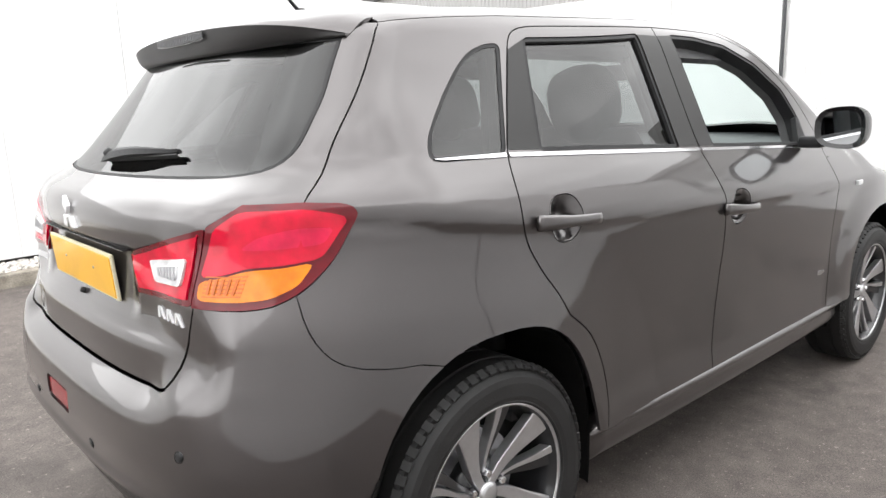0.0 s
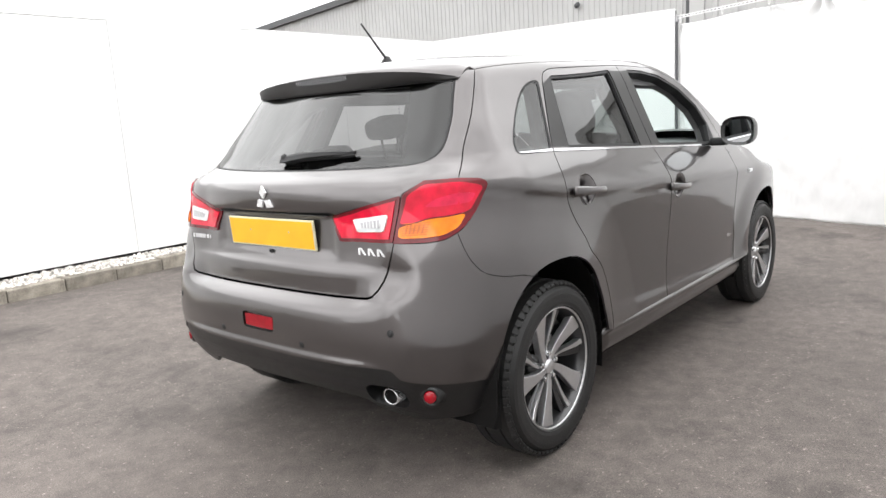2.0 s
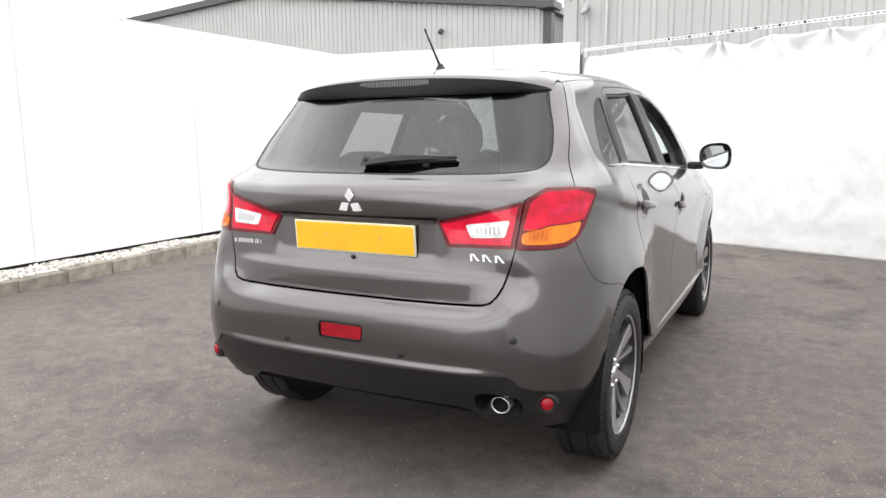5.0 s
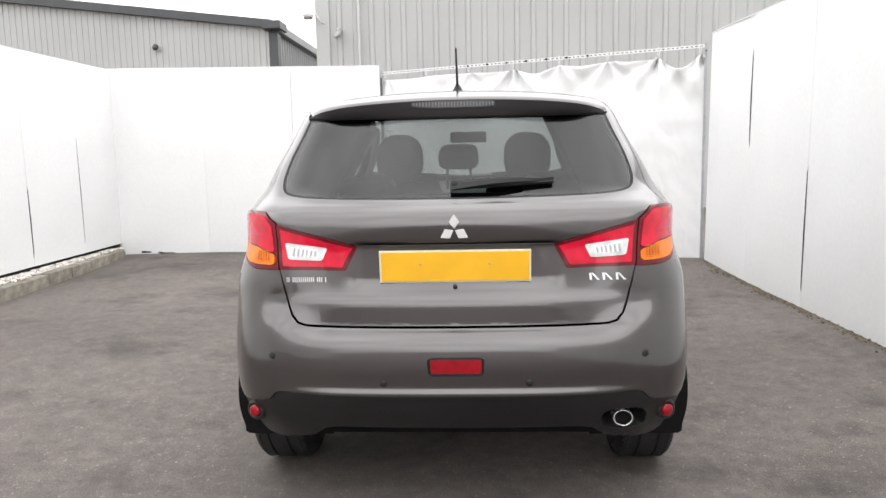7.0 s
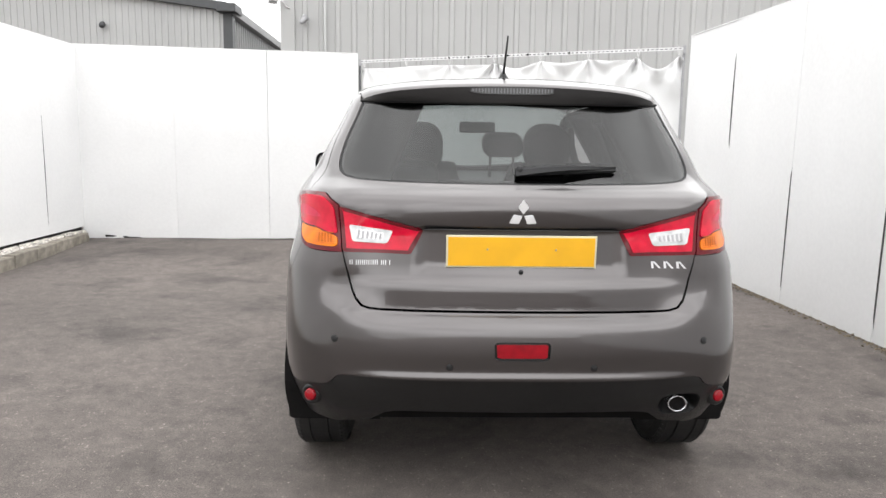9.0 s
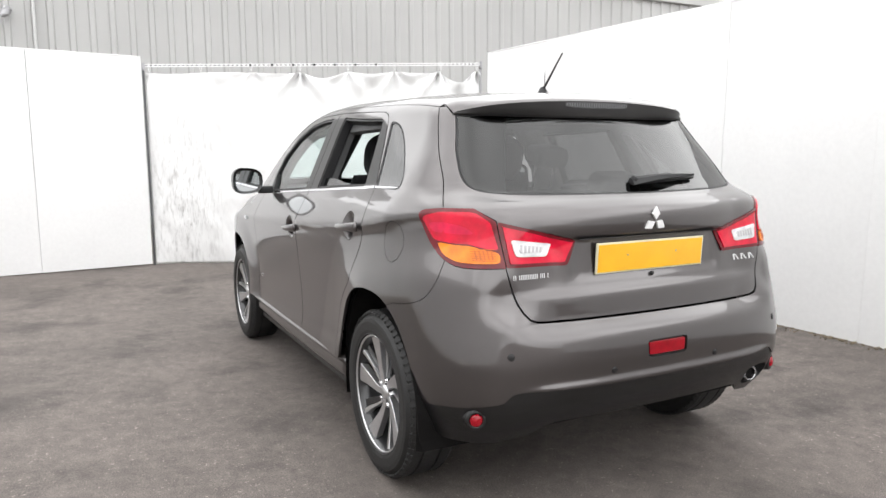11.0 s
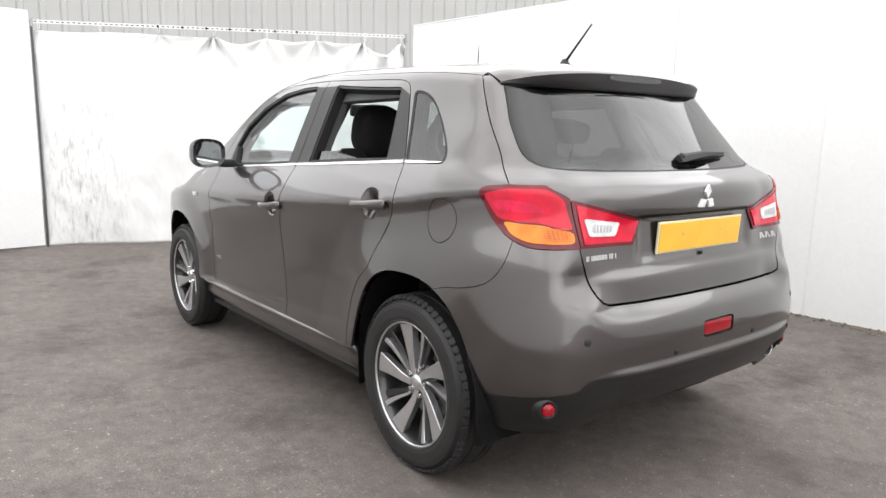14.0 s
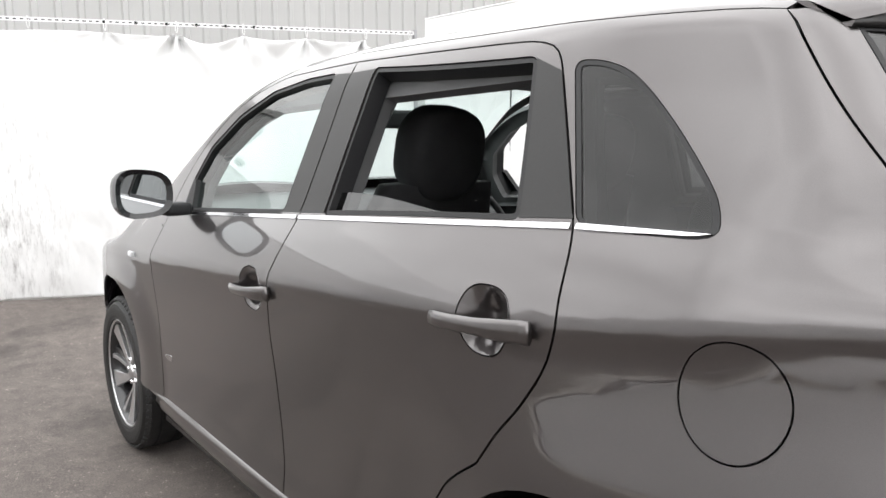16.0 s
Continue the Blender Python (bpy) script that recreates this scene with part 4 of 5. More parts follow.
# doors
w_rear = rounded([clipped(0.898, 1.520, 0.05), clipped(0.318, 1.480, 0.05), us(0.238, belt(0.238) + 0.008), us(0.900, belt(0.900) + 0.008)], 0.016)
w_front = rounded([clipped(1.108, 1.526, 0.05), us(1.118, belt(1.118) + 0.008), us(1.875, belt(1.875) + 0.008), us(1.905, 1.225), clipped(1.850, 1.335, 0.07), clipped(1.69, 1.436, 0.06), clipped(1.49, 1.504, 0.055), clipped(1.28, 1.526, 0.05)], 0.024)
front_out = loop(frame_front, door_gap, line([us(1.045, 0.40), us(1.5, 0.40), us(2.06, 0.40)]))
rear_out = loop(frame_rear, line([us(0.405, 0.40), us(0.7, 0.40), us(1.045, 0.40)]), door_gap[::-1])


def hollow(flat, edge, deep):
    d = np.min(np.linalg.norm(flat[:, None] - edge[None], axis=2), axis=1)
    return -deep * step(0.0, 0.8, d / d.max())


def cup(x, z):
    return rounded([us(x + dx, z + dz) for dx, dz in ((-0.046, 0.059), (0.046, 0.059), (0.072, 0.0), (0.036, -0.059), (-0.036, -0.059), (-0.072, 0.0))], 0.04)


doors = {}
for kind, outline, win, hx, hz in (("front_door", front_out, w_front, 1.182, 0.955), ("rear_door", rear_out, w_rear, 0.250, 1.03)):
    c = cup(hx, hz - 0.010)
    doors[kind] = both(kind, outline, M["paint"], (car, car), holes=[win, c], grid=0.024, gap=0.0028)
    both("handle_cup", c, M["paint"], doors[kind], gap=0.0005, grid=0.012, shaped=lambda flat, edge: hollow(flat, edge, 0.032))
    for side, d in zip((1, -1), doors[kind]):
        hb = bmesh.new()
        secs = 14
        rings = []
        for k in range(secs + 1):
            t = k / secs
            x = hx + 0.122 - 0.244 * t
            m = on_skin(*us(x, hz - 0.014 - 0.016 * (0.5 - t)))
            h = 0.0150 + 0.0055 * step(0.45, 0.9, t)
            out = 0.005 + 0.017 * math.sin(math.pi * min(max(t * 1.04, 0.02), 0.98)) ** 0.5
            ring = []
            for a in range(10):
                an = 2 * math.pi * a / 10
                p = m @ Vector((0, -out + 0.008 * math.cos(an), h * math.sin(an)))
                ring.append(hb.verts.new((p.x, p.y * side, p.z)))
            rings.append(ring)
        for r, s in zip(rings, rings[1:]):
            for a in range(10):
                hb.faces.new((r[a], r[(a + 1) % 10], s[(a + 1) % 10], s[a]))
        hb.faces.new(rings[0]); hb.faces.new(rings[-1])
        part("door_handle", hb, M["paint"], d, "body-coloured pull handle", smooth=True)

# black pillars either side of the seams, window rubbers, chrome waist strips
pil_rear_f = loop(line([clipped(0.898, 1.520, 0.05), us(0.900, belt(0.900) + 0.008), us(1.020, belt(1.02) + 0.008)]), [p for p in door_gap[::-1] if belt(1.02) + 0.008 < p[1] < 1.525])
pil_front_r = loop(line([clipped(1.108, 1.526, 0.05), us(1.118, belt(1.118) + 0.008), us(1.032, belt(1.03) + 0.008)]), [p for p in door_gap[::-1] if belt(1.02) + 0.008 < p[1] < 1.525])
pil_rear_r = loop(line([us(0.238, belt(0.238) + 0.008), clipped(0.318, 1.480, 0.05)]), [p for p in frame_rear if belt(0.1) + 0.008 < p[1] < 1.468], line([us(0.116, belt(0.1) + 0.008), us(0.238, belt(0.238) + 0.008)]))
for d, o in (("rear_door", pil_rear_f), ("front_door", pil_front_r), ("rear_door", pil_rear_r)):
    both("pillar_trim", o, M["pillar"], doors[d], lift=0.0015, gap=0.003, thick=0.003)
for d, x0, x1 in (("rear_door", 0.118, 1.018), ("front_door", 1.032, 1.90)):
    xs = np.linspace(x0, x1, 16)
    both("waist_strip", loop([us(x, belt(x) + 0.003) for x in xs], [us(x, belt(x) - 0.006) for x in xs[::-1]]), M["chrome"], doors[d], lift=0.004, thick=0.006, gap=0.0, grid=0.05)
xs = np.linspace(-0.124, 0.106, 14)
both("waist_strip", loop([us(x, 1.1905) for x in xs], [us(x, 1.1815 + 0.0045 * float(step(0.10, -0.124, x)) + 0.003 * float(step(-0.09, -0.124, x))) for x in xs[::-1]]), M["chrome"], (car, car), lift=0.004, thick=0.006, gap=0.0, grid=0.05)


def ring_of(outline, wide):
    return outline, shrink(outline, wide)


for win, d, wd in ((w_rear, "rear_door", 0.011), (w_front, "front_door", 0.012)):
    o, i = ring_of(win, wd)
    both("window_rubber", o, M["black"], doors[d], holes=[i], lift=-0.003, thick=0.045, gap=0.0, grid=0.02)
o, i = ring_of(q_glass, 0.010)
both("window_rubber", o, M["black"], (car, car), holes=[i], lift=-0.001, thick=0.01, gap=0.0, grid=0.02)
both("quarter_window", i, M["tint"], (car, car), lift=-0.003, thick=0.003, gap=-0.001)
panel("window", shrink(w_front, 0.009), M["pane"], doors["front_door"][0], lift=-0.014, thick=0.004, gap=0)
panel("window", shrink(w_rear, 0.008), M["tint"], doors["rear_door"][1], lift=-0.014, thick=0.004, gap=0, mirror=True)
# the lowered rear pane still shows its slanting top edge
xs = np.linspace(0.27, 0.885, 12)
panel("window", loop([us(x, belt(x) + 0.008) for x in xs], [us(x, belt(x) + 0.014 + 0.052 * step(0.36, 0.86, x) ** 0.8) for x in xs[::-1]]), M["tint"], doors["rear_door"][0], lift=-0.02, thick=0.004, gap=0)
both("mirror_base", rounded([us(1.905, belt(1.90) + 0.008), us(1.815, belt(1.815) + 0.010), us(1.875, 1.225), us(1.905, 1.225)], 0.008), M["black"], doors["front_door"], lift=0.003, thick=0.02)

# tail lamps: outer on the body, inner on the gate
outer = loop(lamp_top, lamp_front, lamp_low, line([LA, LB]))
lamps = both("outer_tail_lamp", outer, M["dark_red"], (car, car), lift=0.007, thick=0.03, gap=0.001, label="red and amber wrap-round tail lamp")
am = rounded([us(-0.436, 1.010), us(-0.475, 0.966), us(-0.525, 0.945), ur(0.706, 0.941), ur(0.634, 0.943), ur(0.634, 0.980), ur(0.676, 0.987), ur(0.707, 1.000), us(-0.491, 1.002)], 0.012)
both("amber_lens", am, M["amber"], lamps, lift=0.0105, thick=0.006, gap=0)
rd = rounded([us(-0.424, 1.016), us(-0.366, 1.098), us(-0.44, 1.114), ur(0.690, 1.113), ur(0.650, 1.082), ur(0.634, 0.985), ur(0.676, 0.992), ur(0.707, 1.005), us(-0.491, 1.007)], 0.012)
both("red_lens", rd, M["red"], lamps, lift=0.0105, thick=0.006, gap=0)
step_lens = rounded([us(-0.415, 1.046), us(-0.392, 1.078), us(-0.46, 1.082), ur(0.715, 1.066), ur(0.690, 1.040), us(-0.50, 1.040)], 0.012)
both("lens_step", step_lens, M["mid_red"], lamps, lift=0.0115, thick=0.003, gap=0)
for k in range(6):
    z0 = 0.950 + 0.0075 * k
    run = [ur(0.646, z0), ur(0.680, z0), ur(0.712, z0 + 0.001)]
    both("amber_flute", run + [(u, z + 0.0022) for u, z in run[::-1]], M["amber_dark"], lamps, lift=0.012, thick=0.002, gap=0)
for k in range(5):
    lo, hi = ur(0.656 + 0.011 * k, 0.955), ur(0.656 + 0.011 * k, 0.985)
    both("amber_prism", [(lo[0] - 0.0016, lo[1]), (lo[0] + 0.0016, lo[1]), (hi[0] + 0.0016, hi[1]), (hi[0] - 0.0016, hi[1])], M["amber_dark"], lamps, lift=0.0125, thick=0.002, gap=0)
inner_pts = [ur(0.611, 0.930), ur(0.384, 0.926), ur(0.343, 1.010), ur(0.626, 1.080)]
inner = rounded(inner_pts, 0.008)
inner_face = rounded([ur(0.6158, 0.927), ur(0.380, 0.923), ur(0.338, 1.010), ur(0.631, 1.084)], 0.007)

# tailgate, whole width
glass_half = [ur(0.0, 1.165), ur(0.25, 1.166), ur(0.45, 1.169), ur(0.56, 1.174), ur(0.622, 1.184), ur(0.648, 1.203), ur(0.655, 1.236), ur(0.646, 1.285), ur(0.632, 1.335), ur(0.606, 1.40), ur(0.582, 1.468)]
gl = curve(glass_half)
mir = lambda run: [(-a, b) for a, b in run]
gate_glass = loop(mir(gl)[::-1], gl, line([gl[-1], (-gl[-1][0], gl[-1][1])]))
gate_half = loop(gate_low, line([LA, LB, LC, LD]), gate_gap)
gate_out = loop(gate_half, mir(gate_half)[::-1])
gate = panel("tailgate", gate_out, M["paint"], car, holes=[gate_glass, inner, mir(inner)], grid=0.02, tall=0.011, gap=0.0026)
panel("rear_window_rubber", gate_glass, M["black"], gate, holes=[shrink(gate_glass, 0.008)], lift=-0.001, thick=0.012, gap=0)
panel("rear_window", shrink(gate_glass, 0.008), M["tint"], gate, lift=-0.002, thick=0.004, gap=0)
inners = both("inner_tail_lamp", inner_face, M["dark_red"], (gate, gate), lift=0.006, thick=0.03, gap=0.0005, label="red tail lamp with clear reversing lens")
both("red_lens", shrink(inner, 0.010), M["red"], inners, lift=0.009, thick=0.006, gap=0)
both("reverse_lens", rounded([ur(0.582, 0.963), ur(0.462, 0.958), ur(0.440, 1.004), ur(0.594, 1.022)], 0.008), M["clear"], inners, lift=0.013, thick=0.009, gap=0, label="clear reversing lens")
both("reverse_bulb", rounded([ur(0.566, 0.975), ur(0.484, 0.970), ur(0.468, 0.994), ur(0.572, 1.006)], 0.006), M["silver"], inners, lift=0.015, thick=0.004, gap=0)

for k in range(6):
    ya = 0.488 + 0.0150 * k
    lo, hi = ur(ya, 0.974), ur(ya - 0.004, 0.992 + 0.002 * k)
    both("reflector_rib", [(lo[0] - 0.0022, lo[1]), (lo[0] + 0.0022, lo[1]), (hi[0] + 0.0022, hi[1]), (hi[0] - 0.0022, hi[1])], M["galv"], inners, lift=0.0165, thick=0.002, gap=0)

# bumper: painted upper shell and black lower valance
clad_top = curve([ur(0.0, 0.506), ur(0.35, 0.508), ur(0.60, 0.512), ur(0.635, 0.505), ur(0.66, 0.478), ur(0.70, 0.468), us(-0.60, 0.455), us(-0.45, 0.438), us(-0.394, 0.428)])
arch_back = [p for p in arch_rear[seam_hit:]]
bump_half = loop(clad_top, line([clad_top[-1], arch_back[-1]]), arch_back[::-1], bump_seam[::-1], lamp_low, bump_top[::-1])
fog_hole = rounded([ur(0.092, 0.578), ur(0.096, 0.642), ur(-0.096, 0.642), ur(-0.092, 0.578)], 0.012)
bumper = panel("rear_bumper", loop(bump_half, mir(bump_half)[::-1]), M["paint"], car, holes=[fog_hole], grid=0.02, tall=0.006, thick=0.03, gap=0.0006)
fog = panel("rear_fog_lamp", fog_hole, M["gloss"], bumper, lift=-0.012, thick=0.004, gap=0)
panel("fog_lens", shrink(fog_hole, 0.008), M["deep_red"], fog, lift=-0.004, thick=0.008, gap=0)
clad_low = curve([ur(0.0, 0.366), ur(0.40, 0.368), ur(0.47, 0.358), ur(0.52, 0.318), ur(0.62, 0.300), us(-0.58, 0.292), us(-0.44, 0.295), us(-0.400, 0.33)])
clad_half = loop(clad_low, line([clad_low[-1], clad_top[-1]]), clad_top[::-1])
exh_hole = rounded([ur(-0.50, 0.352), ur(-0.655, 0.350), ur(-0.655, 0.44), ur(-0.50, 0.44)], 0.035)
clad = panel("lower_bumper", loop(clad_half, mir(clad_half)[::-1]), M["plastic"], bumper, holes=[exh_hole], grid=0.022, thick=0.08, lift=-0.004)
for side in (1, -1):
    rm = on_skin(*ur(0.735, 0.413))
    rm = pose(rm.translation.x - 0.012, side * 0.735, 0.413, 0, 0, -90 - side * 22)
    ro = part("reflector", lathe([(-0.012, 0.0), (-0.010, 0.016), (-0.007, 0.021), (0.0, 0.022)], 26), M["deep_red"], bumper, "round red reflector", smooth=True, at=rm)
    part("reflector_bezel", lathe([(0.004, 0.021), (-0.004, 0.026), (0.002, 0.036), (0.05, 0.046)], 26), M["plastic"], ro, smooth=True)
for y, z in ((0.64, 0.637), (0.246, 0.553), (-0.246, 0.553), (-0.64, 0.637)):
    sm = on_skin(*ur(y, z))
    sn = part("parking_sensor", lathe([(-0.003, 0.0), (-0.003, 0.008), (-0.0015, 0.0105), (0.004, 0.011)], 20), M["black"], bumper, smooth=True, at=sm)
    part("sensor_ring", lathe([(0.001, 0.0105), (-0.0012, 0.0125), (0.003, 0.0135)], 20), M["gloss"], sn, smooth=True)

# roof, screen, bonnet, wings and nose
rp = wrap(*np.array(rail_edge).T)
plan = [(p[0], p[1]) for p in rp]
roof_part = [p for p in plan if p[0] < 1.42]
screen_part = [p for p in plan if p[0] > 1.40]
front_line = curve([roof_part[-1], (1.475, 0.4), (1.49, 0.0), (1.475, -0.4), (roof_part[-1][0], -roof_part[-1][1])], 0.04)
back_line = curve([(roof_part[0][0], -roof_part[0][1]), (-0.20, -0.3), (-0.20, 0.0), (-0.20, 0.3), roof_part[0]], 0.04)
panel("roof", loop(roof_part, front_line, [(x, -y) for x, y in roof_part[::-1]], back_line), M["paint"], car, chart=lid, grid=0.035)
cowl = curve([(2.16, 0.74), (2.32, 0.5), (2.42, 0.0), (2.32, -0.5), (2.16, -0.74)], 0.04)
scr = [p for p in screen_part if p[0] < 2.14]
panel("windscreen", loop(front_line[::-1], scr, cowl, [(x, -y) for x, y in scr[::-1]]), M["pane"], car, chart=lid, grid=0.04, lift=-0.004, thick=0.004)
hood_edge = [(2.18, 0.74), (2.5, 0.72), (2.9, 0.68), (3.2, 0.60), (3.30, 0.45)]
he = curve(hood_edge, 0.04)
panel("bonnet", loop(cowl[::-1], he, [(x, -y) for x, y in he[::-1]]), M["paint"], car, chart=lid, grid=0.045)
hood_u = lid(*np.array(he).T)
top_run = [us(p[0], p[2] - 0.002) for p in hood_u]
fender_seam = curve([top_run[-2], us(3.22, 0.70), us(3.12, 0.62)])
hit = min(range(len(arch_front)), key=lambda i: math.dist(arch_front[i], fender_seam[-1]))
ff_i = [i for i, p in enumerate(frame_front) if p[1] > 1.05][0]
fend = loop(frame_front[:ff_i][::-1], line([frame_front[0], us(2.26, 0.40), arch_front[-1]]), arch_front[hit:][::-1], [fender_seam[-1]], fender_seam[::-1], top_run[:-1][::-1], line([top_run[0], us(2.06, 1.055), frame_front[ff_i - 1]]))
both("front_wing", fend, M["paint"], (car, car))
nose_half = loop(fender_seam, arch_front[:hit + 1][::-1], line([arch_front[0], us(3.2, 0.30), (UEND, 0.28), (UEND, 0.80)]), line([(UEND, 0.80), top_run[-2]]))
both("front_bumper", nose_half, M["paint"], (car, car), grid=0.05)
for side in (1, -1):
    m = on_skin(*us(2.30, 0.925))
    b = box(-0.028, 0.028, -0.012, 0.004, -0.011, 0.011, 0.006)
    r = part("side_repeater", b, M["clear"], car, "small clear side repeater in a chrome rim", at=m if side > 0 else Matrix.Diagonal((1, -1, 1, 1)) @ m)
    # small badge low on the front door, drawn as plain bars
    m = on_skin(*us(2.0, 0.565))
    g = box(-0.035, -0.012, -0.003, 0.002, -0.008, 0.012)
    box(-0.008, 0.012, -0.003, 0.002, -0.010, 0.008, bm=g); box(0.016, 0.035, -0.003, 0.002, -0.006, 0.006, bm=g)
    part("door_badge", g, M["chrome"], doors["front_door"][0 if side > 0 else 1], "small plain silver badge", at=m if side > 0 else Matrix.Diagonal((1, -1, 1, 1)) @ m)

# sills
for side in (1, -1):
    prof = [(0.80, 0.412), (0.864, 0.404), (0.874, 0.397), (0.877, 0.389), (0.869, 0.378), (0.855, 0.367), (0.846, 0.355), (0.846, 0.341), (0.849, 0.327), (0.846, 0.309), (0.834, 0.289), (0.814, 0.269), (0.70, 0.25)]
    sb = bmesh.new()
    rows = [[sb.verts.new((x, side * (y - 0.012 * abs(x - 1.3) ** 3), z)) for y, z in prof] for x in np.linspace(0.405, 2.25, 30)]
    for a, b in zip(rows, rows[1:]):
        for i in range(len(prof) - 1):
            sb.faces.new((a[i], a[i + 1], b[i + 1], b[i]))
    sb.faces.new(rows[0]); sb.faces.new(rows[-1])
    part("side_skirt", sb, M["paint"], car, "body-coloured side skirt", smooth=True)
    fl = box(0.40, 2.26, side * 0.60 - 0.15, side * 0.60 + 0.20 * 1, 0.235, 0.262)
    part("sill_underside", fl, M["plastic"], car)

# spoiler
sp_y = np.linspace(-0.592, 0.592, 41)


def spoiler_rows(y):
    t = abs(y) / 0.592
    top = lambda x: float(lid(np.array([x]), np.array([y]))[0][2])
    xt = -0.338 + 0.060 * t**2.8 + 0.098 * t**9
    zr = top(-0.12)
    zt = 1.530 - 0.034 * t**2.2 - 0.014 * t**10
    upper = [(-0.12, zr + 0.004)]
    for k in (0.35, 0.65, 0.9):
        x = -0.12 + (xt + 0.12) * k
        upper.append((x, max(zr + (zt - zr) * k**1.15 + 0.010 * math.sin(math.pi * k), top(x) + 0.004)))
    upper += [(xt + 0.006, zt + 0.001), (xt, zt - 0.007)]
    zb = 1.456 + 0.012 * t**3
    xg = float(wrap(*(np.array([c]) for c in ur(y, zb)))[0][0])
    lower = [(xt, zt - 0.007), (xt + 0.004, zt * 0.55 + zb * 0.45), (min(xt + 0.014, xg - 0.008), zb + 0.008), (min(xt + 0.030, xg - 0.003), zb), (xg + 0.014, zb + 0.004)]
    return upper, lower


for which, (name, m) in enumerate((("spoiler", M["paint"]), ("spoiler_face", M["face"]))):
    sb = bmesh.new()
    rows = [[sb.verts.new((x, y, z)) for x, z in spoiler_rows(y)[which]] for y in sp_y]
    for a, b in zip(rows, rows[1:]):
        for i in range(len(a) - 1):
            sb.faces.new((a[i], b[i], b[i + 1], a[i + 1]))
    if which == 0:
        spoiler = part(name, sb, m, gate, "body-coloured roof spoiler", smooth=True)
    else:
        part(name, sb, m, spoiler, "black rear face of the spoiler", smooth=True)
for side in (1, -1):
    up, low = spoiler_rows(0.592)
    e = bmesh.new()
    e.faces.new([e.verts.new((x, side * 0.592, z)) for x, z in up + low[1:]])
    part("spoiler_end", e, M["paint"], spoiler)
bl = bmesh.new()
rows = []
for y in np.linspace(-0.150, 0.165, 23):
    w = 0.55 + 0.45 * (1 - (abs(y) / 0.165) ** 4)
    x0, z0 = spoiler_rows(y)[1][0]
    rows.append([bl.verts.new((x0 - 0.004, y, z0 - 0.004 - 0.004 * (1 - w))), bl.verts.new((x0 - 0.003, y, z0 - 0.008 - 0.021 * w))])
for a, b in zip(rows, rows[1:]):
    bl.faces.new((a[0], b[0], b[1], a[1]))
brake = part("brake_light", bl, M["smoked"], spoiler, "high brake light behind a ribbed pale lens")
for y in np.linspace(-0.142, 0.156, 26):
    x0, z0 = spoiler_rows(y)[1][0]
    part("lens_rib", box(x0 - 0.0065, x0 - 0.0025, y - 0.0024, y + 0.0024, z0 - 0.026 + 0.008 * (abs(y) / 0.15) ** 3, z0 - 0.007), M["lens_grey"], brake)

# wiper
wp = bmesh.new()
rows = []
for k in range(16):
    t = k / 15
    y = 0.015 - 0.365 * t
    m = on_skin(*ur(y, 1.199 + 0.017 * t))
    w = 0.018 * (1 - t) ** 0.8 + 0.004
    h = 0.016 + 0.012 * math.sin(math.pi * min(t * 1.1, 1))
    rows.append([wp.verts.new(m @ Vector((0, yy, zz))) for yy, zz in ((-h, w * 0.8), (-h - 0.006, 0), (-h, -w), (-0.008, -w * 0.7), (-0.008, w * 0.7))])
for a, b in zip(rows, rows[1:]):
    for i in range(5):
        wp.faces.new((a[i], a[(i + 1) % 5], b[(i + 1) % 5], b[i]))
wp.faces.new(rows[0]); wp.faces.new(rows[-1])
wiper = part("rear_wiper", wp, M["black"], gate, "black rear wiper arm and blade")
part("pivot", lathe([(-0.030, 0.0), (-0.029, 0.010), (-0.014, 0.015), (0.0, 0.016)], 18), M["black"], wiper, smooth=True, at=on_skin(*ur(0.0, 1.203)))
bd = bmesh.new()
rows = []
for k in range(16):
    mm = on_skin(*ur(-0.35 * k / 15, 1.192 + 0.016 * k / 15))
    rows.append([bd.verts.new(mm @ Vector((0, yy, zz))) for yy, zz in ((-0.016, 0.006 - 0.004 * k / 15), (-0.002, 0.0), (-0.016, -0.006 + 0.004 * k / 15))])
for a, b in zip(rows, rows[1:]):
    for i in range(3):
        bd.faces.new((a[i], a[(i + 1) % 3], b[(i + 1) % 3], b[i]))
bd.faces.new(rows[0]); bd.faces.new(rows[-1])
part("wiper_blade", bd, M["rubber"], wiper)

# number plate with a pale border, blank
pm = pose(-0.6545, 0, 0.938, 0, -4, 0)
plate = part("number_plate", box(-0.006, 0.002, -0.2605, 0.2605, -0.0565, 0.0565, 0.003), M["plate_edge"], gate, "blank yellow number plate with pale border", at=pm)
part("plate_face", box(-0.0085, -0.006, -0.2535, 0.2535, -0.0505, 0.0505, 0.001, segs=1), M["plate"], plate)
for y in (-0.118, 0.118):
    part("screw", lathe([(-0.0105, 0.0), (-0.0105, 0.003), (-0.008, 0.004)], 8), M["steel"], plate, at=pose(0, y, 0.008, 0, 0, -90))
part("plate_lip", box(-0.660, -0.640, -0.335, 0.335, 1.0105, 1.0135, 0.0012), M["gloss"], gate)
part("gate_button", lathe([(-0.012, 0.0), (-0.012, 0.006), (-0.006, 0.008), (0.0, 0.008)], 10), M["black"], gate, smooth=True, at=on_skin(*ur(0.0, 0.866)))

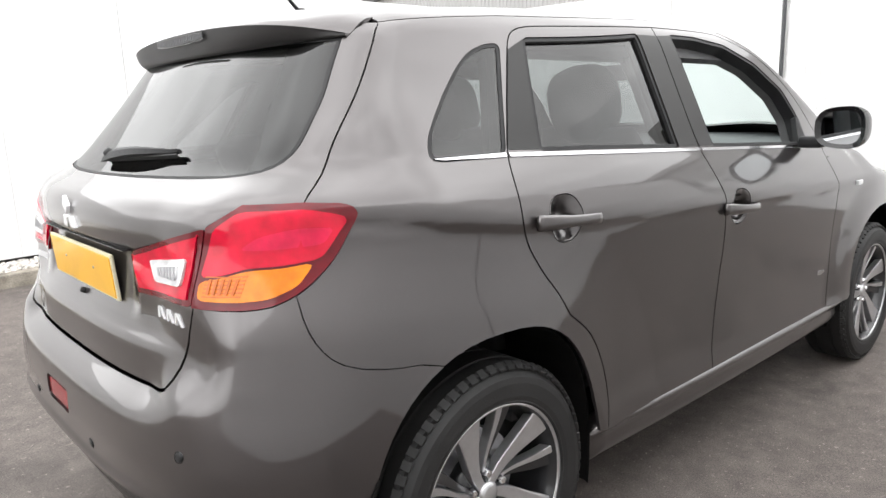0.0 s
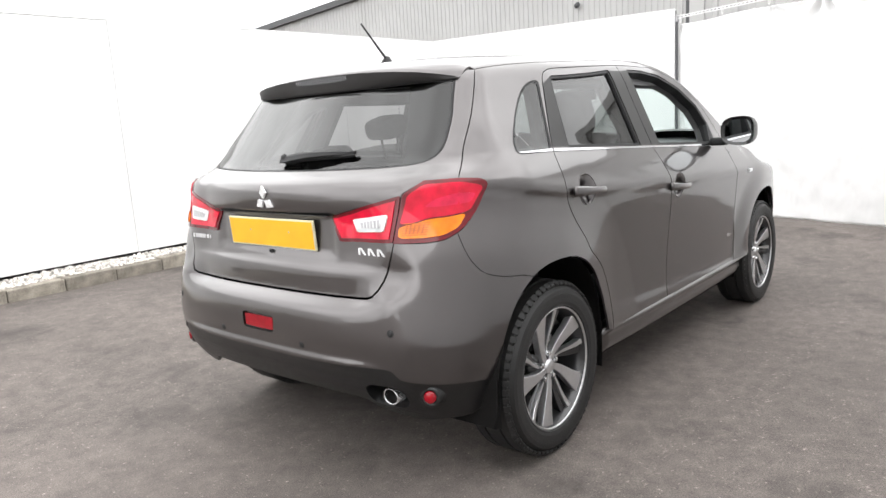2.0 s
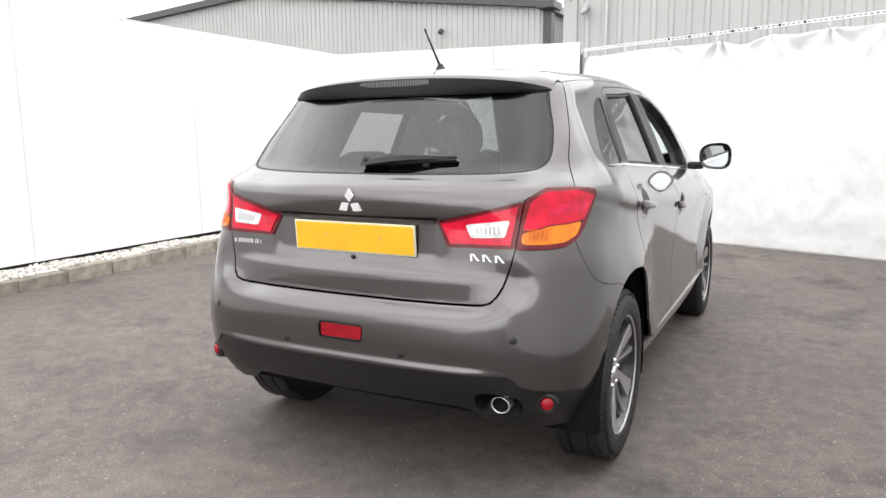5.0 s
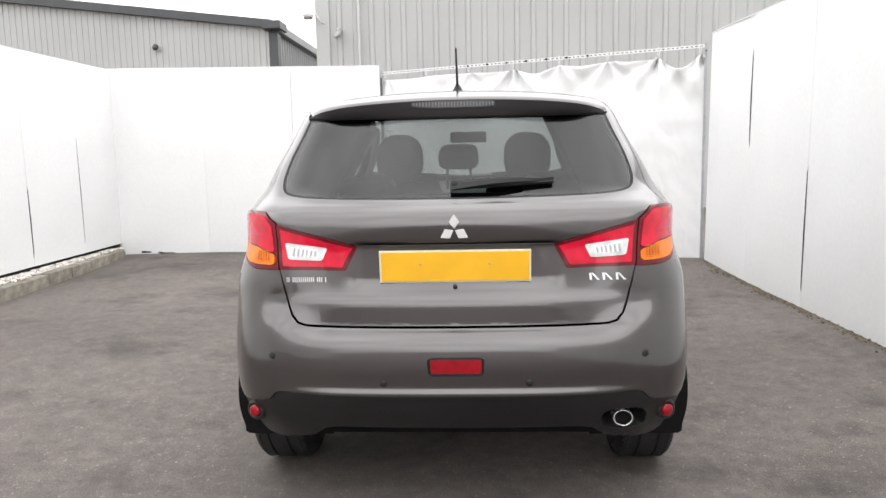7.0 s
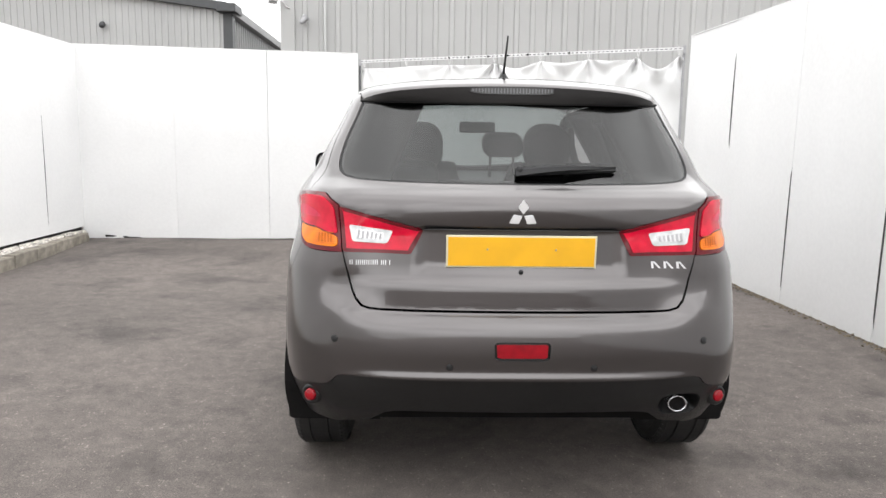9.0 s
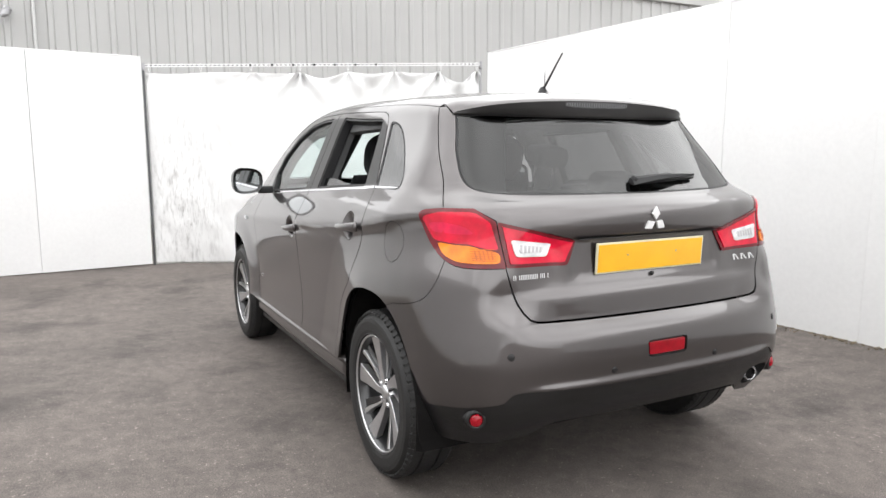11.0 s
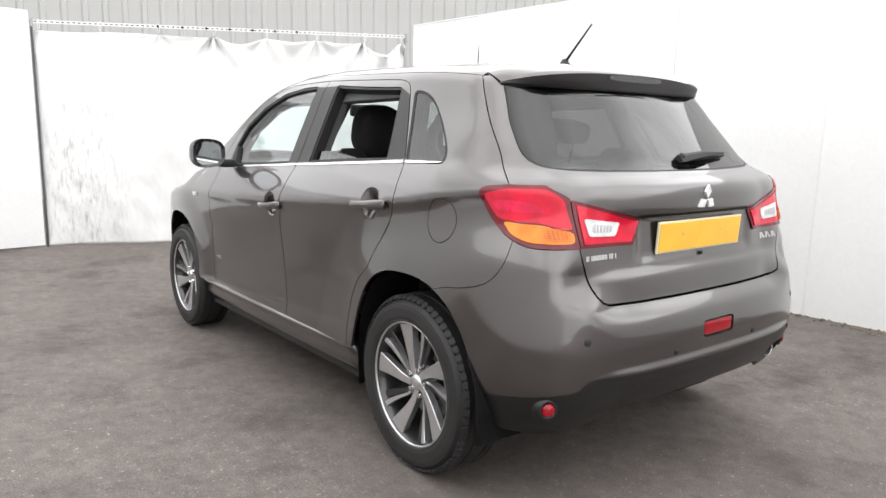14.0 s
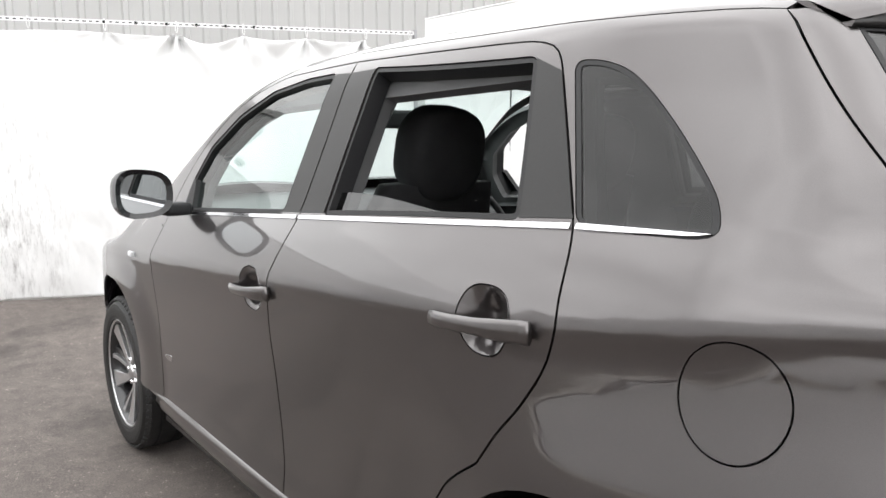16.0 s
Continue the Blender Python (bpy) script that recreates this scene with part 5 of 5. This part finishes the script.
# maker's mark and scripts as plain silver shapes
lm = on_skin(*ur(0.0, 1.065), 0.002)
for a in (90, 210, 330):
    r, w = 0.054, 0.0180
    o = [(0.004, 0), (r * 0.5, w), (r, 0), (r * 0.5, -w)]
    c, s = math.cos(radians(a)), math.sin(radians(a))
    part("badge_shape", prism([(x * c - z * s, x * s + z * c) for x, z in o], -0.006, 0.004, 0.0012), M["silver"], gate, "plain silver badge shape", at=lm)
for k in range(10):
    y = 0.588 - 0.0145 * k
    m = on_skin(*ur(y, 0.893))
    for dx in (-0.0036, 0.0036)[:1 if k in (1, 7, 9) else 2]:
        part("script_bar", box(dx - 0.0013, dx + 0.0013, -0.003, 0.004, -0.0085, 0.0085, 0.0006, segs=1), M["silver"], gate, at=m)
for k in range(3):
    m = on_skin(*ur(-0.475 - 0.045 * k, 0.893))
    for o in ([(-0.020, -0.012), (-0.012, -0.012), (0.010, 0.012), (0.003, 0.012)], [(0.006, -0.012), (0.014, -0.012), (0.016, 0.012), (0.009, 0.012)]):
        part("script_bar", prism(o, -0.004, 0.004, 0.0006), M["silver"], gate, at=m)

# aerial
ab = lathe([(0.028, 0.0), (0.026, 0.010), (0.010, 0.020), (-0.006, 0.034), (-0.012, 0.040)], 20)
zr = float(lid(np.array([0.05]), np.array([0.0]))[0][2])
aerial = part("aerial", ab, M["black"], car, "black roof aerial raked back", smooth=True, at=pose(0.05, 0, zr, 90, 0, 0) @ Matrix.Diagonal((1.2, 1, 0.8, 1)))
part("aerial_rod", tube([(0.045, 0, zr + 0.015), (0.0, 0, zr + 0.06), (-0.095, 0, zr + 0.155)], 0.006, 10, taper=0.6), M["black"], car, smooth=True)

# door mirrors
for side in (1, -1):
    mb = bmesh.new()
    rows = []
    for k in range(13):
        t = k / 12
        x = 1.745 + 0.15 * t
        s = (1 - t**2.4) ** 0.5 if t < 1 else 0.0
        ring = []
        for a in range(24):
            an = 2 * math.pi * a / 24
            ca, sa = math.cos(an), math.sin(an)
            px = math.copysign(abs(ca) ** 0.68, ca) * 0.090 * max(s, 0.05) + 0.012 * t
            pz = math.copysign(abs(sa) ** 0.72, sa) * 0.078 * max(s, 0.05) * (1 + 0.10 * px / 0.1)
            ring.append(mb.verts.new((x - 0.04 * px * (1 - t), side * (0.972 + px), 1.185 + pz)))
        rows.append(ring)
    for a, b in zip(rows, rows[1:]):
        for i in range(24):
            mb.faces.new((a[i], a[(i + 1) % 24], b[(i + 1) % 24], b[i]))
    mb.faces.new(rows[-1])
    mir_ob = part("door_mirror", mb, M["gloss"], doors["front_door"][0 if side > 0 else 1], "black door mirror housing", smooth=True)
    rim = bmesh.new()
    face = bmesh.new()
    fr = []
    for sc in (1.0, 0.80):
        ring = []
        for a in range(24):
            an = 2 * math.pi * a / 24
            ca, sa = math.cos(an), math.sin(an)
            px, pz = math.copysign(abs(ca) ** 0.68, ca) * 0.090 * sc, math.copysign(abs(sa) ** 0.72, sa) * 0.078 * sc
            ring.append((1.745 - 0.04 * px + (0.012 if sc < 1 else 0), side * (0.972 + px), 1.185 + pz * (1 + 0.10 * px / 0.1)))
        fr.append(ring)
    va, vb = [[rim.verts.new(p) for p in r] for r in fr]
    for i in range(24):
        rim.faces.new((va[i], va[(i + 1) % 24], vb[(i + 1) % 24], vb[i]))
    part("mirror_rim", rim, M["gloss"], mir_ob)
    face.faces.new([face.verts.new((p[0], p[1], p[2])) for p in fr[1]])
    part("mirror_glass", face, M["mirror"], mir_ob, "mirror glass")
    part("mirror_arm", box(1.775, 1.855, side * 0.855 - 0.045, side * 0.855 + 0.045, 1.105, 1.150, 0.016, segs=3), M["black"], mir_ob, smooth=True)

# exhaust and mudflaps
ex = lathe([(-0.06, 0.029), (-0.063, 0.032), (-0.060, 0.0345), (0.10, 0.0345), (0.10, 0.026), (-0.058, 0.029)], 28)
exm = pose(-0.592, -0.578, 0.392, 0, 0, -90) @ Matrix.Diagonal((1.02, 0.95, 0.88, 1))
exhaust = part("exhaust_tip", ex, M["reflector"], car, "oval chrome exhaust tip", smooth=True, at=exm)
part("exhaust_bore", lathe([(-0.045, 0.0), (-0.045, 0.0285), (-0.057, 0.0292)], 24), M["under"], exhaust, smooth=True)
part("silencer", box(-0.52, -0.30, -0.70, -0.20, 0.30, 0.44, 0.04), M["under"], car)
for side in (1, -1):
    fb = bmesh.new()
    rows = []
    for k in range(9):
        t = k / 8
        z = 0.545 - 0.300 * t
        x = -0.362 - 0.05 * math.sin(math.pi * min(t, 0.8) * 0.9)
        yo = 0.862 - 0.03 * t**5
        yi = yo - 0.02 - 0.18 * min(1, 1.6 * t) + 0.05 * t
        rows.append([fb.verts.new((x - dx, side * y, z)) for dx, y in ((0, yi), (0, yo), (0.012, yo + 0.004), (0.012, yi))])
    for a, b in zip(rows, rows[1:]):
        for i in range(4):
            fb.faces.new((a[i], a[(i + 1) % 4], b[(i + 1) % 4], b[i]))
    fb.faces.new(rows[0]); fb.faces.new(rows[-1])
    part("mudflap", fb, M["under"], car, "black plastic mudflap")

# underbody and wheel wells
ub = box(-0.42, 3.2, -0.50, 0.50, 0.25, 0.70)
box(0.44, 2.24, -0.80, 0.80, 0.262, 0.47, bm=ub)
box(-0.56, -0.40, -0.52, 0.52, 0.385, 0.66, bm=ub)
box(3.06, 3.35, -0.6, 0.6, 0.3, 0.7, bm=ub)
part("underbody", ub, M["under"], car)
for ax in (AXLE_R - 0.014, AXLE_F):
    for side in (1, -1):
        wb = bmesh.new()
        rows = []
        for k in range(25):
            a = -12 + 204 * k / 24
            rows.append([wb.verts.new((px, side * y, pz)) for y, (px, pz) in ((0.856 if ax < 1 else 0.79, arch_at(ax, a, 0.0)), (0.838 if ax < 1 else 0.77, arch_at(ax, a, 0.014)), (0.50, arch_at(ax, a, 0.02)), (0.49, arch_at(ax, a, -0.33)))])
        for a, b in zip(rows, rows[1:]):
            for i in range(3):
                wb.faces.new((a[i], a[i + 1], b[i + 1], b[i]))
        part("wheel_well", wb, M["under"], car)

# wheels: built once, then copied
tyre_prof = [(-0.085, 0.232), (-0.097, 0.240), (-0.1085, 0.262), (-0.110, 0.295), (-0.090, 0.324), (-0.092, 0.338), (-0.080, 0.3425), (-0.042, 0.3445), (-0.040, 0.337), (-0.034, 0.337), (-0.032, 0.345), (0.032, 0.345), (0.034, 0.337), (0.040, 0.337), (0.042, 0.3445), (0.080, 0.3425), (0.092, 0.338), (0.090, 0.324), (0.1060, 0.312), (0.1075, 0.3105), (0.110, 0.295), (0.1085, 0.262), (0.1045, 0.250), (0.1055, 0.247), (0.097, 0.240), (0.085, 0.232)]
wheel = part("wheel", lathe([(0.080, 0.237), (0.094, 0.243), (0.100, 0.2415), (0.100, 0.2365), (0.094, 0.2345)], 72), M["alloy"], car, "alloy wheel with swept machined spokes", smooth=True, at=pose(0, 0.752, HUB_Z))
ty = lathe(tyre_prof, 84)
for k in range(66):
    for y, sgn in ((0.088, 1), (-0.088, -1)):
        a = 2 * math.pi * (k + (0.5 if sgn < 0 else 0)) / 66
        b = box(-0.0118, 0.0118, -0.0130, 0.0130, -0.006, 0.0032, 0.0018, segs=1)
        add(ty, b, Matrix.Rotation(-a, 4, "Y") @ Matrix.Translation((0, y, 0.3365)) @ Matrix.Rotation(sgn * -0.62, 4, "X"))
part("tyre", ty, M["rubber"], wheel, "black road tyre with blocky tread shoulders", smooth=False)


def swept(r0, r1, w0, w1, twist, y0, y1, thick, lead=0.0, bow=0.0):
    """A spoke whose centre line swings by twist degrees from hub to rim."""
    bm = bmesh.new()
    rows = []
    for k in range(11):
        t = k / 10
        r = r0 + (r1 - r0) * t
        th = radians(lead + twist * t + bow * math.sin(math.pi * t))
        w = w0 + (w1 - w0) * t**1.5
        y = y0 + (y1 - y0) * t**1.4
        c, s = math.cos(th), math.sin(th)
        row = []
        for off, dy in ((-w, -0.002), (-w * 0.9, 0.0), (w * 0.9, 0.0), (w, -0.002), (w * 0.92, -thick), (-w * 0.92, -thick)):
            row.append(bm.verts.new((r * c - off * s, y + dy, r * s + off * c)))
        rows.append(row)
    for a, b in zip(rows, rows[1:]):
        for i in range(6):
            bm.faces.new((a[i], a[(i + 1) % 6], b[(i + 1) % 6], b[i]))
    bm.faces.new(rows[0]); bm.faces.new(rows[-1])
    return bm


wide = shared(swept(0.028, 0.239, 0.013, 0.044, 20, 0.062, 0.088, 0.030, bow=5), "spoke", M["alloy"])
thin = shared(swept(0.060, 0.239, 0.0050, 0.0120, 13, 0.056, 0.087, 0.030, 34, bow=5), "thin_spoke", M["alloy"])
dark = shared(swept(0.060, 0.236, 0.009, 0.016, 13, 0.044, 0.076, 0.030, 43, bow=5), "spoke_flank", M["dark_alloy"])
nut = shared(lathe([(0.0, 0.0125), (0.016, 0.0125), (0.026, 0.009), (0.028, 0.0)], 10), "wheel_nut", M["chrome"])
for k in range(5):
    for me, name in ((wide, "spoke"), (thin, "thin_spoke"), (dark, "spoke_flank")):
        ob = new(name, me)
        ob.parent = wheel
        ob.matrix_basis = pose(0, 0, 0, 0, 72 * k, 0)
    ob = new("wheel_nut", nut)
    ob.parent = wheel
    ob.matrix_basis = pose(0, 0, 0, 0, 72 * k + 30, 0) @ Matrix.Translation((0.054, 0.042, 0))
part("hub_face", lathe([(0.064, 0.0), (0.064, 0.026), (0.054, 0.036), (0.042, 0.042), (0.040, 0.075), (0.01, 0.09), (0.0, 0.09)], 36), M["dark_alloy"], wheel, smooth=True)
part("centre_cap", lathe([(0.073, 0.0), (0.072, 0.018), (0.068, 0.029), (0.060, 0.031)], 30), M["alloy"], wheel, smooth=True)
part("brake_disc", lathe([(0.012, 0.0), (0.012, 0.085), (0.0, 0.09), (0.002, 0.15), (-0.02, 0.15), (-0.02, 0.0)], 48), M["steel"], wheel, smooth=False)
part("inner_barrel", lathe([(0.0945, 0.2348), (0.080, 0.226), (0.046, 0.2175), (-0.085, 0.2115), (-0.085, 0.02)], 60), M["dark_alloy"], wheel, smooth=True)
turn = pose(0, 0, 0, 0, 0, 180)
copy_thing(wheel, pose(0, -0.752, HUB_Z) @ turn @ pose(0, 0, 0, 0, 23, 0))
copy_thing(wheel, pose(AXLE_F, 0.752, HUB_Z) @ pose(0, 0, 0, 0, 40, 0))
copy_thing(wheel, pose(AXLE_F, -0.752, HUB_Z) @ turn @ pose(0, 0, 0, 0, 10, 0))
wheel.matrix_basis = pose(0, 0.752, HUB_Z) @ pose(0, 0, 0, 0, 12, 0)

# ---- cabin ----
lin = [(p[0], p[1] * 0.97) for p in roof_part if p[0] > -0.12]
panel("headlining", loop(lin, [(x - 0.02, y) for x, y in front_line[2:-2]], [(x, -y) for x, y in lin[::-1]]), M["liner"], car, chart=lid, lift=-0.045, thick=0.01, grid=0.06)
xs = np.linspace(-0.16, 1.98, 34)
lining = loop([us(x, belt(x) - 0.02) for x in xs], [us(x, max(rail_z(x) - 0.012, belt(x) + 0.01)) for x in xs[::-1]])



def lowered(outline, head=1.462):
    """A window outline whose head is covered by the roof lining."""
    return [(p[0], min(p[1], head + 0.02 * (p[1] - head))) for p in outline]


both("pillar_lining", lining, M["trim"], (car, car), holes=[lowered(shrink(w_rear, 0.010)), lowered(shrink(w_front, 0.012), 1.474), shrink(q_glass, 0.010)], lift=-0.05, thick=0.03, grid=0.02)
for side in (1, -1):
    rp_bm, rows = bmesh.new(), []
    for z in np.linspace(1.07, 1.47, 9):
        yo = 0.735 - 0.42 * (z - 1.08)
        xb = float(solve(lambda x: -skin(x, np.array([yo]), np.array([z])), [-0.8], [0.6])[0]) + 0.05
        rows.append([rp_bm.verts.new((x, side * y, z)) for x, y in ((xb, yo - 0.015), (xb - 0.055, yo - 0.20), (xb - 0.01, yo - 0.235), (xb + 0.14, yo - 0.07), (xb + 0.16, yo - 0.02))])
    for a, b in zip(rows, rows[1:]):
        for i in range(5):
            rp_bm.faces.new((a[i], a[(i + 1) % 5], b[(i + 1) % 5], b[i]))
    part("rear_pillar_trim", rp_bm, M["trim"], car, smooth=True)
for side in (1, -1):
    post = bmesh.new()
    rows = []
    for z in np.linspace(0.75, 1.47, 7):
        yo = 0.755 - 0.58 * max(z - 1.2, 0)
        rows.append([post.verts.new((x, side * y, z)) for x, y in ((0.93, yo), (0.95, yo - 0.07), (0.99, yo - 0.105), (1.07, yo - 0.105), (1.12, yo - 0.06), (1.14, yo))])
    for a, b in zip(rows, rows[1:]):
        for i in range(5):
            post.faces.new((a[i], a[i + 1], b[i + 1], b[i]))
    part("middle_pillar_trim", post, M["trim"], car, smooth=True)
xs = np.linspace(0.14, 1.98, 24)
card = loop([us(x, 0.47 + 0.40 * float(step(0.62, 0.44, x))) for x in xs], [us(x, belt(x) - 0.005) for x in xs[::-1]])
both("door_card", card, M["trim"], (car, car), lift=-0.085, thick=0.02, grid=0.06)
xs = np.linspace(-0.30, 0.12, 8)
both("boot_lining", loop([us(x, 0.87) for x in xs], [us(x, belt(x) - 0.0) for x in xs[::-1]]), M["trim"], (car, car), lift=-0.06, thick=0.02, grid=0.06)
part("cabin_floor", box(0.15, 2.3, -0.76, 0.76, 0.47, 0.50), M["trim"], car)
part("boot_floor", box(-0.52, 0.2, -0.58, 0.58, 0.74, 0.77), M["trim"], car)
part("load_cover", box(-0.50, 0.02, -0.62, 0.62, 1.06, 1.075, 0.004), M["trim"], car)
dash = prism([(1.84, 0.78), (1.82, 0.99), (1.86, 1.055), (1.93, 1.078), (2.12, 1.100), (2.44, 1.140), (2.44, 0.78)], -0.70, 0.70, 0.012)
part("dashboard", dash, M["trim"], car, smooth=False)
sw_m = pose(1.66, -0.36, 0.985, 0, -65, 0)
wheel_pts = [(0.185 * math.cos(2 * math.pi * k / 28), 0.185 * math.sin(2 * math.pi * k / 28), 0) for k in range(29)]
steer = part("steering_wheel", tube(wheel_pts, 0.016, 8), M["black"], car, smooth=True, at=sw_m)
part("steering_boss", box(-0.06, 0.06, -0.17, 0.17, -0.035, 0.0, 0.015), M["black"], steer)
part("cabin_mirror", box(1.70, 1.735, -0.14, 0.10, 1.405, 1.478, 0.014), M["black"], car)


def pad(w, d, h, r):
    return box(-d / 2, d / 2, -w / 2, w / 2, 0, h, r, segs=4)


def cushion(w, d, h, r, soft):
    """A slab with big rounded corners seen from behind and soft edges."""
    o = []
    for cx, cy, a0 in ((w / 2 - r, h - r, 0), (-w / 2 + r, h - r, 90), (-w / 2 + r, r, 180), (w / 2 - r, r, 270)):
        o += [(cx + r * math.cos(radians(a0 + 90 * k / 6)), cy + r * math.sin(radians(a0 + 90 * k / 6))) for k in range(7)]
    bm = bmesh.new()
    rows = []
    for t, s in ((-1, 0.72), (-0.93, 0.88), (-0.75, 0.97), (-0.4, 1), (0.4, 1), (0.75, 0.97), (0.93, 0.88), (1, 0.72)):
        rows.append([bm.verts.new((t * d / 2, y * s, h / 2 + (z - h / 2) * s)) for y, z in o])
    for a, b in zip(rows, rows[1:]):
        for i in range(len(o)):
            bm.faces.new((a[i], a[(i + 1) % len(o)], b[(i + 1) % len(o)], b[i]))
    bm.faces.new(rows[0]); bm.faces.new(rows[-1])
    return bm


def car_seat(x, y, w, rake, head, tall=0.60):
    seat = part("seat", pad(w, 0.50, 0.16, 0.05), M["cloth"], car, "black cloth seat", smooth=True, at=pose(x + 0.26, y, 0.60, 0, -6, 0))
    bm = bmesh.new()
    rows = []
    for k in range(12):
        t = k / 11
        ww = w * (0.46 + 0.06 * math.sin(math.pi * t) - 0.12 * max(0, t - 0.75) * 4 * 0.5)
        dd = 0.075 - 0.03 * t
        ring = []
        for a in range(20):
            an = 2 * math.pi * a / 20
            ca, sa = math.cos(an), math.sin(an)
            ring.append(bm.verts.new((-math.tan(radians(rake)) * tall * t + math.copysign(abs(ca) ** 0.7, ca) * dd, math.copysign(abs(sa) ** 0.55, sa) * ww, tall * t)))
        rows.append(ring)
    for a, b in zip(rows, rows[1:]):
        for i in range(20):
            bm.faces.new((a[i], a[(i + 1) % 20], b[(i + 1) % 20], b[i]))
    bm.faces.new(rows[0]); bm.faces.new(rows[-1])
    part("backrest", bm, M["cloth"], seat, smooth=True, at=pose(-0.24, 0, 0.0))
    for hy, hw, hh, z0 in head:
        top_x = -0.24 - math.tan(radians(rake)) * 0.62
        hr = part("headrest", cushion(hw, 0.13, hh, min(hw, hh) * 0.40, 0.03), M["cloth"], seat, smooth=True, at=pose(top_x, hy, z0, 0, -8, 0))
        for s in (-0.05, 0.05):
            part("headrest_post", tube([(0, s, -0.10), (0, s, 0.02)], 0.006, 8), M["chrome"], hr, smooth=True)
    return seat


for y in (0.36, -0.36):
    car_seat(1.27, y, 0.50, 18, [(0, 0.262, 0.268, 0.625)], 0.67)
car_seat(0.33, 0.0, 1.20, 22, [(0.0, 0.172, 0.090, 0.722), (0.40, 0.25, 0.13, 0.555), (-0.40, 0.25, 0.13, 0.555)])
